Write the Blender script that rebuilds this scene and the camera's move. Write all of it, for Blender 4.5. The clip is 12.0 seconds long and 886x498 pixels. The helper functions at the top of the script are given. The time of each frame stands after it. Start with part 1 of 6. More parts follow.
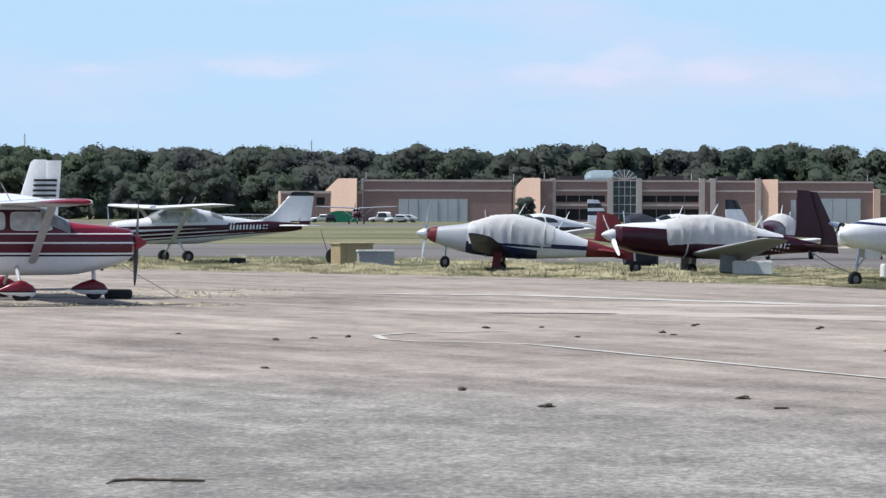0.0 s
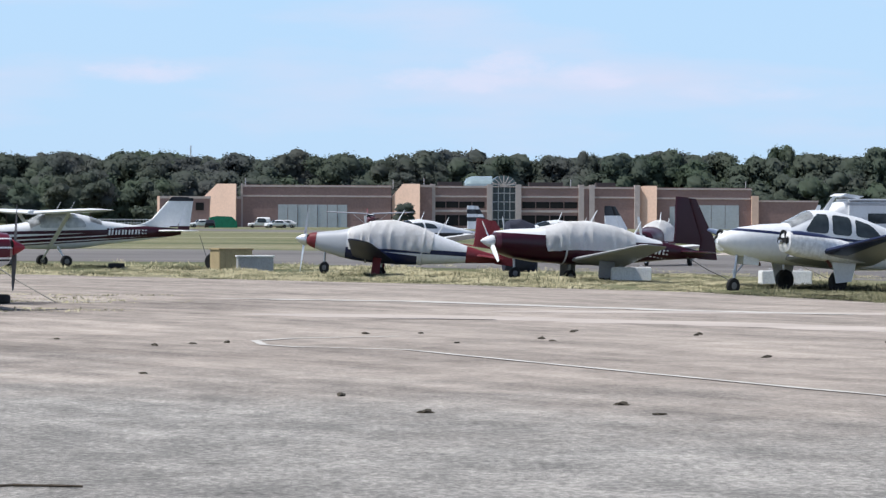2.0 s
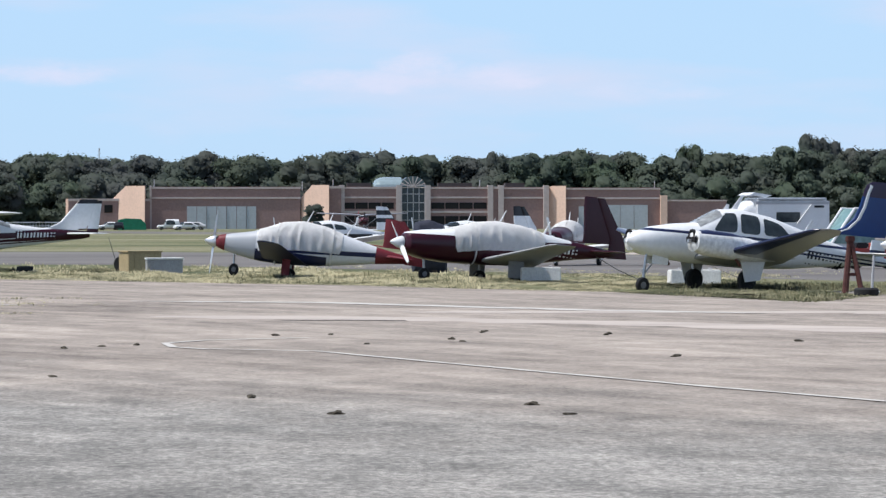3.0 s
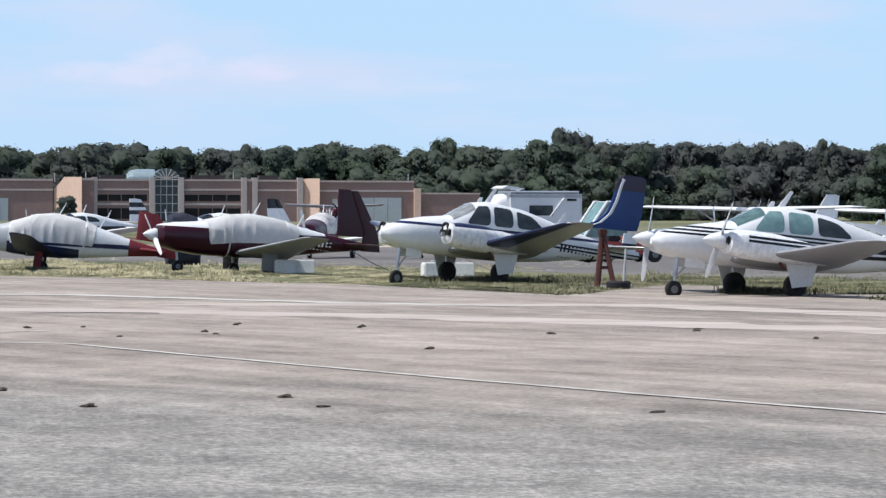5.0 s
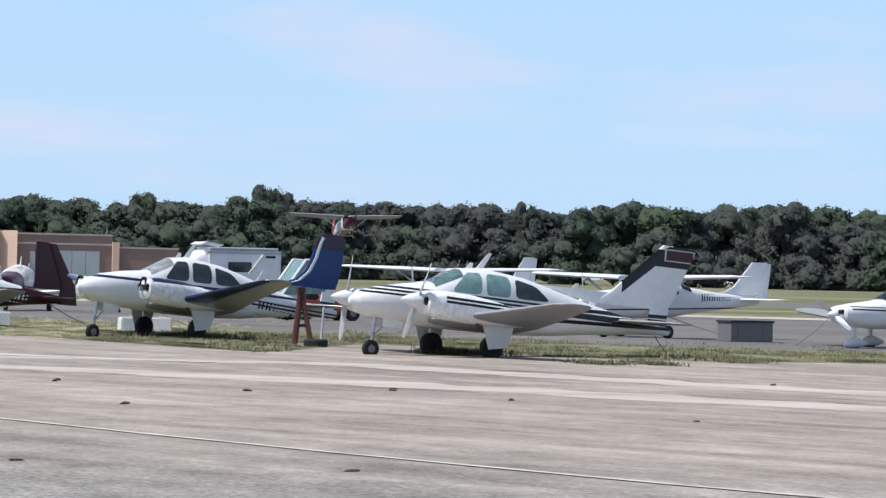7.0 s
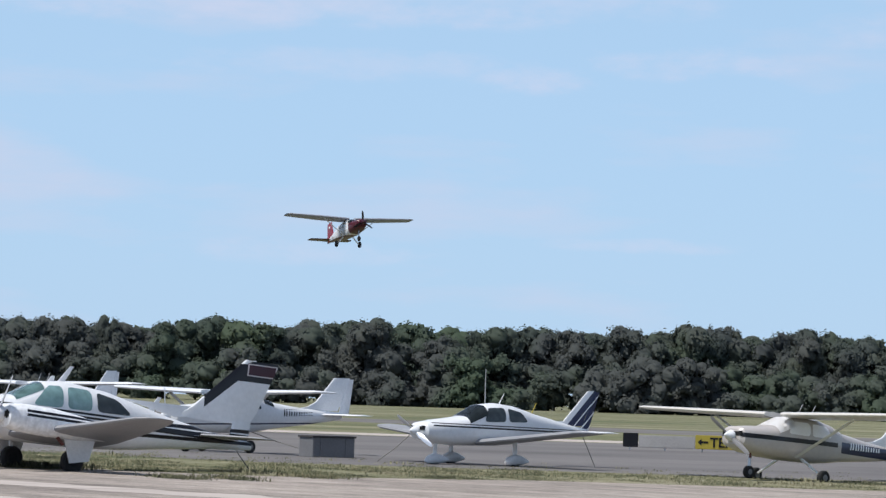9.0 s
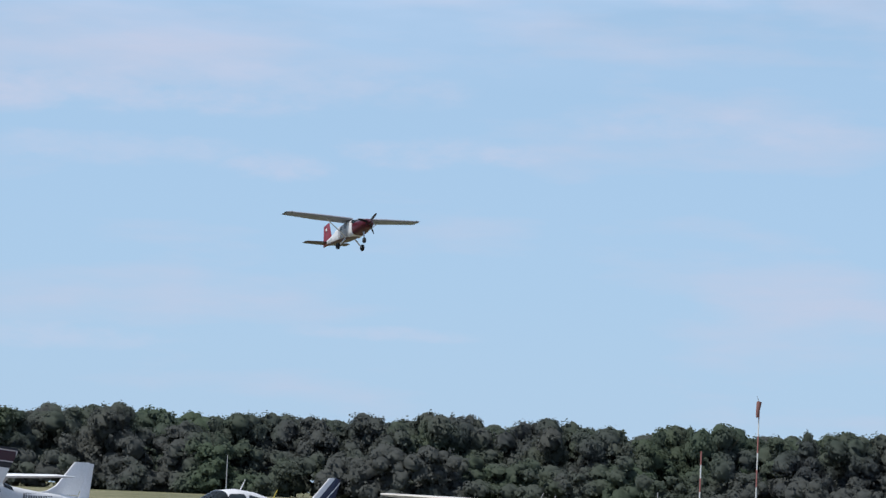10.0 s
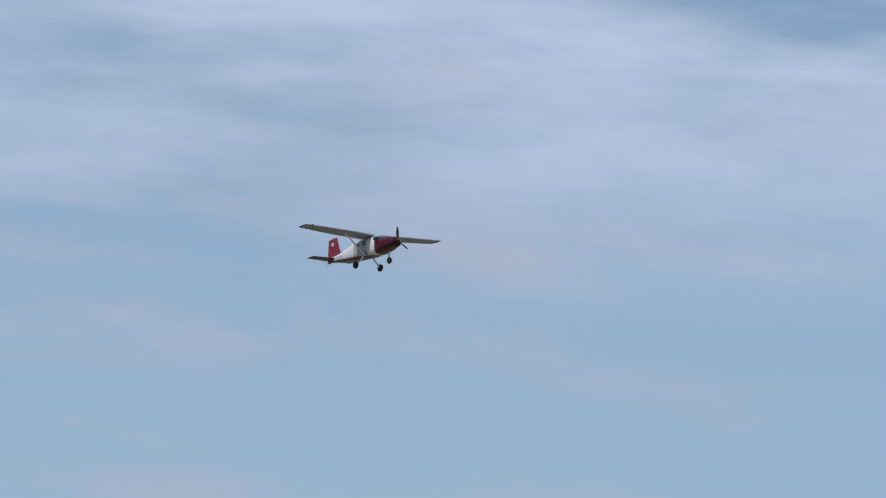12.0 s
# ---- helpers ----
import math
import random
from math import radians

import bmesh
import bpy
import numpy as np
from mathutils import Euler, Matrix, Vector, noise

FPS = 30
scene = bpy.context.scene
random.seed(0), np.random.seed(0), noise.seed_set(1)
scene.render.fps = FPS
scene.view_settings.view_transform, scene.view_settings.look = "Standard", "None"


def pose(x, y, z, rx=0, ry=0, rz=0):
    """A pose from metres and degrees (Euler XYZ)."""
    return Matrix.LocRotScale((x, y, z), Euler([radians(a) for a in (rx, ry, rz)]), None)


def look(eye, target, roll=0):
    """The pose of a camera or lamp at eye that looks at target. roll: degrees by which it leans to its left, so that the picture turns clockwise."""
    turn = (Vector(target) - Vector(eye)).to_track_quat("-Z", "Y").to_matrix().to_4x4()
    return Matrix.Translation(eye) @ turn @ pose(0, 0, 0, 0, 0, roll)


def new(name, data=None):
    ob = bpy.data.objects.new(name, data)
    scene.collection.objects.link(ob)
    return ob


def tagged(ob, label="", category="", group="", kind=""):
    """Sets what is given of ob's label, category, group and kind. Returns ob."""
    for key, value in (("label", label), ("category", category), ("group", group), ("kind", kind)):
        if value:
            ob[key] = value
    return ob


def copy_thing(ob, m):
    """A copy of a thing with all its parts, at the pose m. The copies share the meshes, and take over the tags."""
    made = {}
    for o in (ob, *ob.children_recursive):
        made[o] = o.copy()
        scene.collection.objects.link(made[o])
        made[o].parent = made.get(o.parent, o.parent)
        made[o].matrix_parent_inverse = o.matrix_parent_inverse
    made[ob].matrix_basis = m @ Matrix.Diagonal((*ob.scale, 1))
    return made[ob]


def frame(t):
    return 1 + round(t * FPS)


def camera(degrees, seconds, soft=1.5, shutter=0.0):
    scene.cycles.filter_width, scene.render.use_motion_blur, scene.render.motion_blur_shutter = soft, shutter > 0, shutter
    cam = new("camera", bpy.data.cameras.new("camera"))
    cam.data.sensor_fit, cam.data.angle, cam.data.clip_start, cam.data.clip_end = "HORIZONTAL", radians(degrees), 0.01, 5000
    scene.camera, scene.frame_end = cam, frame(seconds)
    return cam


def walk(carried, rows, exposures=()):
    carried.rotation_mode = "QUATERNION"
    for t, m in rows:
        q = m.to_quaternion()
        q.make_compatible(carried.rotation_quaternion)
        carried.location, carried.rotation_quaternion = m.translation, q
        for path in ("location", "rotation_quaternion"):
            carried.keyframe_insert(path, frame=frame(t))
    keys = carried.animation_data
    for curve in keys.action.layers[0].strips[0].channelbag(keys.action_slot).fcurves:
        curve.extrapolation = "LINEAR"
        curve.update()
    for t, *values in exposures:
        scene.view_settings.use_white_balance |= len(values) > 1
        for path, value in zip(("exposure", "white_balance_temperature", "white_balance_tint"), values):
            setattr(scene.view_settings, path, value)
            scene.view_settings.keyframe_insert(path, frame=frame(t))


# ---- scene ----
PATH = [
    (0.0, -0.000, -0.564, 0.150),
    (0.5, 0.410, -0.530, 0.308),
    (1.0, 0.847, -0.513, 0.451),
    (1.5, 1.317, -0.482, 0.376),
    (2.0, 1.881, -0.467, 0.307),
    (2.5, 2.539, -0.450, 0.172),
    (3.0, 3.293, -0.450, -0.015),
    (3.2, 3.609, -0.466, -0.150),
    (4.8, 6.709, -0.572, 0.006),
    (5.0, 7.134, -0.561, 0.134),
    (5.5, 8.209, -0.457, 0.398),
    (6.0, 9.327, -0.260, 0.619),
    (6.5, 10.514, 0.018, 0.820),
    (6.7, 11.021, 0.167, 1.036),
    (8.3, 15.810, 1.555, 1.545),
    (8.5, 16.494, 1.773, 1.498),
    (9.0, 18.261, 2.362, 1.808),
    (9.5, 20.163, 3.065, 2.047),
    (10.0, 22.203, 3.857, 2.416),
    (10.3, 23.496, 4.372, 2.528),
    (10.5, 24.371, 4.721, 2.728),
    (11.0, 26.701, 5.581, 2.828),
    (11.5, 29.081, 6.461, 2.928),
    (12.0, 31.631, 7.431, 3.028),
]
EYE = 1.85
cam = camera(13.755, 12.0, soft=1.4)
walk(cam, [(t, pose(0, 0, EYE, 90 + p, 0, -y) @ pose(0, 0, 0, 0, 0, r)) for t, y, p, r in PATH],
     exposures=[(0, 0.0), (7, 0.0), (8.5, -0.1), (9, -0.17), (9.5, -0.22), (10.2, -0.32), (11, -0.54), (11.5, -0.68), (12, -0.7)])

# ---- daylight ----
SUN_EL, SUN_AZ = 62.0, -98.0            # elevation; bearing from the view's first heading, to the left
world = bpy.data.worlds.new("sky")
scene.world = world
world.use_nodes = True
wn, wl = world.node_tree.nodes, world.node_tree.links
wn.clear()
sky = wn.new("ShaderNodeTexSky")
sky.sky_type, sky.sun_disc = "NISHITA", False
sky.sun_elevation, sky.sun_rotation = radians(SUN_EL), radians(SUN_AZ)
sky.air_density, sky.dust_density, sky.ozone_density = 1.0, 0.2, 4.0
coord = wn.new("ShaderNodeTexCoord")
stretch = wn.new("ShaderNodeMapping")
stretch.inputs["Scale"].default_value = (7.0, 7.0, 34.0)
wl.new(coord.outputs["Generated"], stretch.inputs["Vector"])
puffs = wn.new("ShaderNodeTexNoise")
puffs.inputs["Scale"].default_value, puffs.inputs["Detail"].default_value, puffs.inputs["Roughness"].default_value = 1.3, 7.0, 0.52
wl.new(stretch.outputs[0], puffs.inputs["Vector"])
cover = wn.new("ShaderNodeMapRange")
cover.inputs["From Min"].default_value, cover.inputs["From Max"].default_value = 0.5, 0.74
cover.inputs["To Max"].default_value = 0.8
wl.new(puffs.outputs["Fac"], cover.inputs["Value"])
blue = wn.new("ShaderNodeMix")
blue.data_type = "RGBA"
up = wn.new("ShaderNodeSeparateXYZ")
wl.new(coord.outputs["Generated"], up.inputs[0])
low = wn.new("ShaderNodeMapRange")
low.interpolation_type = "SMOOTHSTEP"
low.inputs["From Min"].default_value, low.inputs["From Max"].default_value = 0.06, 0.42
low.inputs["To Min"].default_value, low.inputs["To Max"].default_value = 0.80, 0.05
wl.new(up.outputs["Z"], low.inputs["Value"])
wl.new(low.outputs[0], blue.inputs[0])
blue.inputs[7].default_value = (5.1, 7.65, 10.9, 1)
wl.new(sky.outputs[0], blue.inputs[6])
tint = wn.new("ShaderNodeMix")
tint.data_type = "RGBA"
tint.inputs[7].default_value = (6.9, 7.4, 9.3, 1)
wl.new(cover.outputs[0], tint.inputs[0])
wl.new(blue.outputs[2], tint.inputs[6])
def sky_calc(op, a, c=0.0):
    k = wn.new("ShaderNodeMath")
    k.operation = op
    for i, v in enumerate((a, c)):
        if isinstance(v, (int, float)):
            k.inputs[i].default_value = v
        else:
            wl.new(v, k.inputs[i])
    return k.outputs[0]


# low fair-weather clouds: bearing, height, half width, half height (degrees), strength
bearing = sky_calc("MULTIPLY", sky_calc("ARCTAN2", up.outputs["X"], up.outputs["Y"]), 57.296)
height = sky_calc("MULTIPLY", sky_calc("ARCSINE", up.outputs["Z"]), 57.296)
fluff = wn.new("ShaderNodeTexNoise")
fluff_map = wn.new("ShaderNodeMapping")
fluff_map.inputs["Scale"].default_value = (60, 60, 150)
wl.new(coord.outputs["Generated"], fluff_map.inputs["Vector"])
wl.new(fluff_map.outputs[0], fluff.inputs["Vector"])
fluff.inputs["Scale"].default_value, fluff.inputs["Detail"].default_value, fluff.inputs["Roughness"].default_value = 1.0, 6.0, 0.62
ragged_edge = sky_calc("MULTIPLY", sky_calc("SUBTRACT", fluff.outputs["Fac"], 0.5), 4.6)
banks = 0.0
for c_az, c_el, c_w, c_h, c_k in ((-2.8, 2.28, 1.0, 0.2, 0.9), (-5.4, 2.22, 0.5, 0.1, 0.5), (2.9, 2.42, 0.75, 0.26, 1.0), (2.2, 2.18, 1.5, 0.2, 0.85), (4.1, 2.25, 0.8, 0.22, 0.9), (6.6, 2.0, 1.1, 0.16, 0.5), (15.5, 6.05, 5.2, 0.3, 0.75),
                                  (19.5, 5.05, 1.0, 0.25, 0.8), (22.0, 5.35, 1.7, 0.26, 0.75), (16.0, 2.25, 2.2, 0.2, 0.4), (21.5, 2.5, 1.6, 0.12, 0.4), (17.0, 5.2, 3.2, 0.25, 0.5), (19.5, 6.3, 3.0, 0.35, 0.55), (26.0, 8.3, 3.0, 0.5, 0.6), (26.5, 5.9, 2.4, 0.35, 0.5), (31.0, 6.2, 3.0, 0.4, 0.45)):
    off_x = sky_calc("POWER", sky_calc("ABSOLUTE", sky_calc("DIVIDE", sky_calc("SUBTRACT", bearing, c_az), c_w)), 2.0)
    off_z = sky_calc("POWER", sky_calc("ABSOLUTE", sky_calc("DIVIDE", sky_calc("SUBTRACT", height, c_el), c_h)), 2.0)
    inside = sky_calc("SUBTRACT", 1.0, sky_calc("ADD", off_x, off_z))
    body = wn.new("ShaderNodeMapRange")
    body.interpolation_type = "SMOOTHSTEP"
    body.inputs["From Min"].default_value, body.inputs["From Max"].default_value = -0.5, 1.9
    body.inputs["To Max"].default_value = c_k * (0.85 if c_el < 4 else 0.6)
    wl.new(sky_calc("ADD", inside, ragged_edge), body.inputs["Value"])
    edge_fade = sky_calc("MINIMUM", sky_calc("MAXIMUM", sky_calc("ADD", inside, 0.9), 0.0), 1.0)
    banks = sky_calc("MAXIMUM", banks, sky_calc("MULTIPLY", body.outputs[0], edge_fade))
fair = wn.new("ShaderNodeMix")
fair.data_type = "RGBA"
fair.inputs[7].default_value = (7.5, 7.8, 9.7, 1)
wl.new(banks, fair.inputs[0])
wl.new(tint.outputs[2], fair.inputs[6])
veil = wn.new("ShaderNodeTexNoise")
veil.inputs["Scale"].default_value, veil.inputs["Detail"].default_value, veil.inputs["Roughness"].default_value = 0.85, 5.0, 0.55
wl.new(stretch.outputs[0], veil.inputs["Vector"])
high = wn.new("ShaderNodeMapRange")
high.inputs["From Min"].default_value, high.inputs["From Max"].default_value = 0.11, 0.17
wl.new(up.outputs["Z"], high.inputs["Value"])
grey = wn.new("ShaderNodeMapRange")
grey.inputs["From Min"].default_value, grey.inputs["From Max"].default_value, grey.inputs["To Max"].default_value = 0.36, 0.6, 0.85
wl.new(veil.outputs["Fac"], grey.inputs["Value"])
amount = wn.new("ShaderNodeMath")
amount.operation = "MULTIPLY"
wl.new(high.outputs[0], amount.inputs[0])
wl.new(grey.outputs[0], amount.inputs[1])
above = wn.new("ShaderNodeMapRange")
above.inputs["From Min"].default_value, above.inputs["From Max"].default_value = 0.2, 0.42
above.inputs["To Min"].default_value, above.inputs["To Max"].default_value = 1.0, 0.1
wl.new(up.outputs["Z"], above.inputs["Value"])
layer = wn.new("ShaderNodeMath")
layer.operation = "MULTIPLY"
wl.new(amount.outputs[0], layer.inputs[0])
wl.new(above.outputs[0], layer.inputs[1])
high_cloud = wn.new("ShaderNodeMix")
high_cloud.data_type = "RGBA"
high_cloud.inputs[7].default_value = (8.2, 9.6, 12.6, 1)
wl.new(layer.outputs[0], high_cloud.inputs[0])
wl.new(fair.outputs[2], high_cloud.inputs[6])
back = wn.new("ShaderNodeBackground")
back.inputs["Strength"].default_value = 0.1
wl.new(high_cloud.outputs[2], back.inputs["Color"])
wout = wn.new("ShaderNodeOutputWorld")
wl.new(back.outputs[0], wout.inputs["Surface"])

sun_data = bpy.data.lights.new("sun", "SUN")
sun_data.energy, sun_data.angle, sun_data.color = 5.0, radians(0.53), (1.0, 0.965, 0.92)
sun = new("sun", sun_data)
_e, _a = radians(SUN_EL), radians(SUN_AZ)
sun.matrix_world = look((math.cos(_e) * math.sin(_a) * 50, math.cos(_e) * math.cos(_a) * 50, math.sin(_e) * 50), (0, 0, 0))


# ---- materials ----
def shade(name, color, rough=0.5, metal=0.0, vary=0.12, scale=6.0, bump=0.0, bump_scale=40.0, coat=0.0, second=None):
    """A surface with broad stains, fine grain and relief."""
    m = bpy.data.materials.new(name)
    m.use_nodes = True
    n, l = m.node_tree.nodes, m.node_tree.links
    b = n["Principled BSDF"]
    b.inputs["Roughness"].default_value, b.inputs["Metallic"].default_value = rough, metal
    b.inputs["Coat Weight"].default_value = coat * 0.4
    b.inputs["Specular IOR Level"].default_value = 0.3
    tc = n.new("ShaderNodeTexCoord")
    big, fine = n.new("ShaderNodeTexNoise"), n.new("ShaderNodeTexNoise")
    big.inputs["Scale"].default_value, fine.inputs["Scale"].default_value = scale * 0.2, scale * 3
    big.inputs["Detail"].default_value = 5
    for k in (big, fine):
        l.new(tc.outputs["Object"], k.inputs["Vector"])
    add = n.new("ShaderNodeMath")
    add.operation = "ADD"
    l.new(big.outputs["Fac"], add.inputs[0])
    l.new(fine.outputs["Fac"], add.inputs[1])
    rng = n.new("ShaderNodeMapRange")
    rng.inputs["From Min"].default_value, rng.inputs["From Max"].default_value = 0.7, 1.3
    l.new(add.outputs[0], rng.inputs["Value"])
    mix = n.new("ShaderNodeMix")
    mix.data_type = "RGBA"
    mix.inputs[6].default_value = tuple(c * (1 - vary) for c in (second or color)) + (1,)
    mix.inputs[7].default_value = tuple(min(1, c * (1 + vary)) for c in color) + (1,)
    l.new(rng.outputs[0], mix.inputs[0])
    l.new(mix.outputs[2], b.inputs["Base Color"])
    if bump:
        tex, bp = n.new("ShaderNodeTexNoise"), n.new("ShaderNodeBump")
        tex.inputs["Scale"].default_value, bp.inputs["Strength"].default_value = bump_scale, bump
        bp.inputs["Distance"].default_value = 0.05
        l.new(tc.outputs["Object"], tex.inputs["Vector"])
        l.new(tex.outputs["Fac"], bp.inputs["Height"])
        l.new(bp.outputs[0], b.inputs["Normal"])
    return m


def livery(name, base, bands, rough=0.28, dirt=0.06):
    """Painted sheet metal. bands: (x from, x to, z at x=0, slope, height, colour), in the aircraft's own metres."""
    m = shade(name, base, rough, 0.0, dirt, 3.0, coat=0.3)
    n, l = m.node_tree.nodes, m.node_tree.links
    b = n["Principled BSDF"]
    src = b.inputs["Base Color"].links[0].from_socket
    tc, sep = n.new("ShaderNodeTexCoord"), n.new("ShaderNodeSeparateXYZ")
    l.new(tc.outputs["Object"], sep.inputs[0])

    def calc(op, a, c=0.0):
        k = n.new("ShaderNodeMath")
        k.operation = op
        for i, v in enumerate((a, c)):
            if isinstance(v, (int, float)):
                k.inputs[i].default_value = v
            else:
                l.new(v, k.inputs[i])
        return k.outputs[0]

    for x0, x1, z0, slope, height, color in bands:
        zz = calc("SUBTRACT", calc("SUBTRACT", sep.outputs["Z"], calc("MULTIPLY", sep.outputs["X"], slope)), z0)
        fac = calc("MULTIPLY", calc("GREATER_THAN", zz, 0.0), calc("LESS_THAN", zz, height))
        fac = calc("MULTIPLY", fac, calc("MULTIPLY", calc("GREATER_THAN", sep.outputs["X"], x0), calc("LESS_THAN", sep.outputs["X"], x1)))
        mix = n.new("ShaderNodeMix")
        mix.data_type = "RGBA"
        l.new(fac, mix.inputs[0])
        l.new(src, mix.inputs[6])
        mix.inputs[7].default_value = (*color, 1)
        src = mix.outputs[2]
    l.new(src, b.inputs["Base Color"])
    return m


WHITE = (0.72, 0.73, 0.74)
RED, MAROON, NAVY, BLACK, BLUE = (0.24, 0.012, 0.026), (0.038, 0.004, 0.012), (0.014, 0.02, 0.06), (0.007, 0.007, 0.01), (0.012, 0.045, 0.17)
M = {
    "white": shade("white_paint", WHITE, 0.3, vary=0.08, coat=0.3),
    # even grey that carries the shade under the white wings
    "wing": shade("shade_grey_wing_paint", (0.27, 0.275, 0.29), 0.5, vary=0.12),
    "red": shade("red_paint", RED, 0.3, coat=0.3),
    "dull_red": shade("dull_faded_red_paint", (0.16, 0.022, 0.03), 0.55, vary=0.2),
    "maroon": shade("maroon_paint", MAROON, 0.35, coat=0.3),
    "navy": shade("navy_paint", NAVY, 0.55, coat=0.1),
    "blue": shade("blue_paint", BLUE, 0.35, vary=0.25, coat=0.2),
    "black": shade("black_paint", BLACK, 0.4),
    "silver": shade("bare_aluminium", (0.62, 0.64, 0.67), 0.38, 0.7, 0.1),
    "grey": shade("grey_paint", (0.42, 0.43, 0.45), 0.5),
    "rubber": shade("tyre_rubber", (0.02, 0.02, 0.021), 0.8, bump=0.2),
    "steel": shade("strut_steel", (0.45, 0.46, 0.48), 0.35, 0.8),
    "hub": shade("dull_wheel_hub", (0.16, 0.16, 0.165), 0.6),
    "door": shade("pale_grey_steel_door", (0.42, 0.46, 0.49), 0.6, vary=0.1, scale=1),
    "dark": shade("dark_opening", (0.012, 0.012, 0.013), 0.8),
    "glass": shade("window_glass", (0.035, 0.045, 0.05), 0.06, 0.0, 0.3, 1.5, coat=0.2),
    "teal_glass": shade("green_tinted_glass", (0.16, 0.27, 0.27), 0.06, 0.0, 0.3, 1.5, coat=1.0),
    # opaque pale tone; daylight through and off the panes is in its colour
    "pale_glass": shade("light_painted_glass", (0.45, 0.47, 0.48), 0.08, 0.0, 0.3, 2.0, coat=1.0),
    "cover": shade("white_canvas_cover", (0.86, 0.855, 0.85), 0.8, vary=0.05, scale=5),
    "rope": shade("tie_down_rope", (0.2, 0.19, 0.17), 0.9),
    "concrete": shade("pale_concrete", (0.78, 0.78, 0.76), 0.85, vary=0.15, bump=0.3),
    "wood_tan": shade("weathered_plywood", (0.42, 0.33, 0.19), 0.8, vary=0.2, bump=0.2),
    "wood_grey": shade("grey_plywood", (0.36, 0.36, 0.37), 0.8, vary=0.2, bump=0.2),
    "rust": shade("rusty_steel", (0.10, 0.04, 0.035), 0.75, 0.2, 0.35),
    "yellow": shade("yellow_sign", (0.42, 0.33, 0.05), 0.5),
    "brick": shade("brown_brick_wall", (0.28, 0.19, 0.178), 0.85, vary=0.12, scale=0.8, bump=0.2, bump_scale=3),
    "tan_wall": shade("pale_render_wall", (0.76, 0.54, 0.43), 0.85, vary=0.08, scale=0.8),
    "coping": shade("pale_stone_band", (0.5, 0.43, 0.41), 0.8),
    "roofing": shade("dark_roofing", (0.06, 0.055, 0.055), 0.8),
    "bark": shade("bark", (0.07, 0.055, 0.04), 0.9, vary=0.3, bump=0.5),
}


# ---- building blocks ----
def part(name, bm, material, parent=None, label="", smooth=True):
    """Links a bmesh as one mesh object, under its thing or part."""
    me = bpy.data.meshes.new(name)
    bmesh.ops.recalc_face_normals(bm, faces=bm.faces)
    bm.to_mesh(me)
    bm.free()
    me.materials.append(material)
    if smooth:
        me.polygons.foreach_set("use_smooth", [True] * len(me.polygons))
        me.set_sharp_from_angle(angle=radians(38))
    ob = new(name, me)
    if parent is not None:
        ob.parent = parent
    if label:
        ob["label"] = label
    return ob


def box(bm, x0, x1, y0, y1, z0, z1, bevel=0.0):
    r = bmesh.ops.create_cube(bm, size=1, matrix=Matrix.LocRotScale(((x0 + x1) / 2, (y0 + y1) / 2, (z0 + z1) / 2), None, (x1 - x0, y1 - y0, z1 - z0)))
    if bevel:
        edges = {e for v in r["verts"] for e in v.link_edges}
        bmesh.ops.bevel(bm, geom=list(edges), offset=bevel, segments=2, affect="EDGES")
    return bm


def boxes(*specs, bevel=0.0):
    bm = bmesh.new()
    for s in specs:
        box(bm, *s, bevel=bevel)
    return bm


def skin(bm, rings, close=True, caps=True):
    vs = [[bm.verts.new(p) for p in ring] for ring in rings]
    for a, b in zip(vs, vs[1:]):
        n = len(a)
        for i in range(n if close else n - 1):
            j = (i + 1) % n
            bm.faces.new((a[i], a[j], b[j], b[i]))
    if caps and close:
        bm.faces.new(vs[0][::-1])
        bm.faces.new(vs[-1])
    return bm


def rod(bm, p, q, r, r2=None, n=8):
    """A round bar from p to q."""
    p, q = Vector(p), Vector(q)
    d = (q - p).normalized()
    u = d.orthogonal().normalized()
    v = d.cross(u)
    ring = lambda c, k: [c + (u * math.cos(a) + v * math.sin(a)) * k for a in (2 * math.pi * i / n for i in range(n))]
    return skin(bm, [ring(p, r), ring(q, r if r2 is None else r2)])


def lathe(bm, profile, m=Matrix(), n=18):
    """profile: (along x, radius)."""
    rings = [[m @ Vector((x, r * math.cos(a), r * math.sin(a))) for a in (2 * math.pi * i / n for i in range(n))] for x, r in profile]
    return skin(bm, rings)


def super_ring(x, zb, zt, w, e, n):
    zc, hh = (zb + zt) / 2, (zt - zb) / 2
    out = []
    for i in range(n):
        a = 2 * math.pi * i / n
        c, s = math.cos(a), math.sin(a)
        out.append((x, w * math.copysign(abs(c) ** (2 / e), c), zc + hh * math.copysign(abs(s) ** (2 / e), s)))
    return out


def station(secs, x):
    """The hull's section at x, glided between the given ones."""
    for a, b in zip(secs, secs[1:]):
        if a[0] >= x >= b[0]:
            k = (a[0] - x) / (a[0] - b[0])
            return [x] + [u + (v - u) * k for u, v in zip(a[1:], b[1:])]
    return list(secs[0] if x > secs[0][0] else secs[-1])


def hull(secs, n=28, fine=True):
    bm = bmesh.new()
    xs = [s[0] for s in secs]
    if fine:
        xs = sorted({round(a + (b - a) * k / 3, 4) for a, b in zip(xs, xs[1:]) for k in range(4)}, reverse=True)
    return skin(bm, [super_ring(*station(secs, x), n) for x in xs])


def side_y(secs, x, z):
    _, zb, zt, w, e = station(secs, x)
    zc, hh = (zb + zt) / 2, (zt - zb) / 2
    k = min(0.999, abs((z - zc) / hh))
    return w * (1 - k ** e) ** (1 / e)


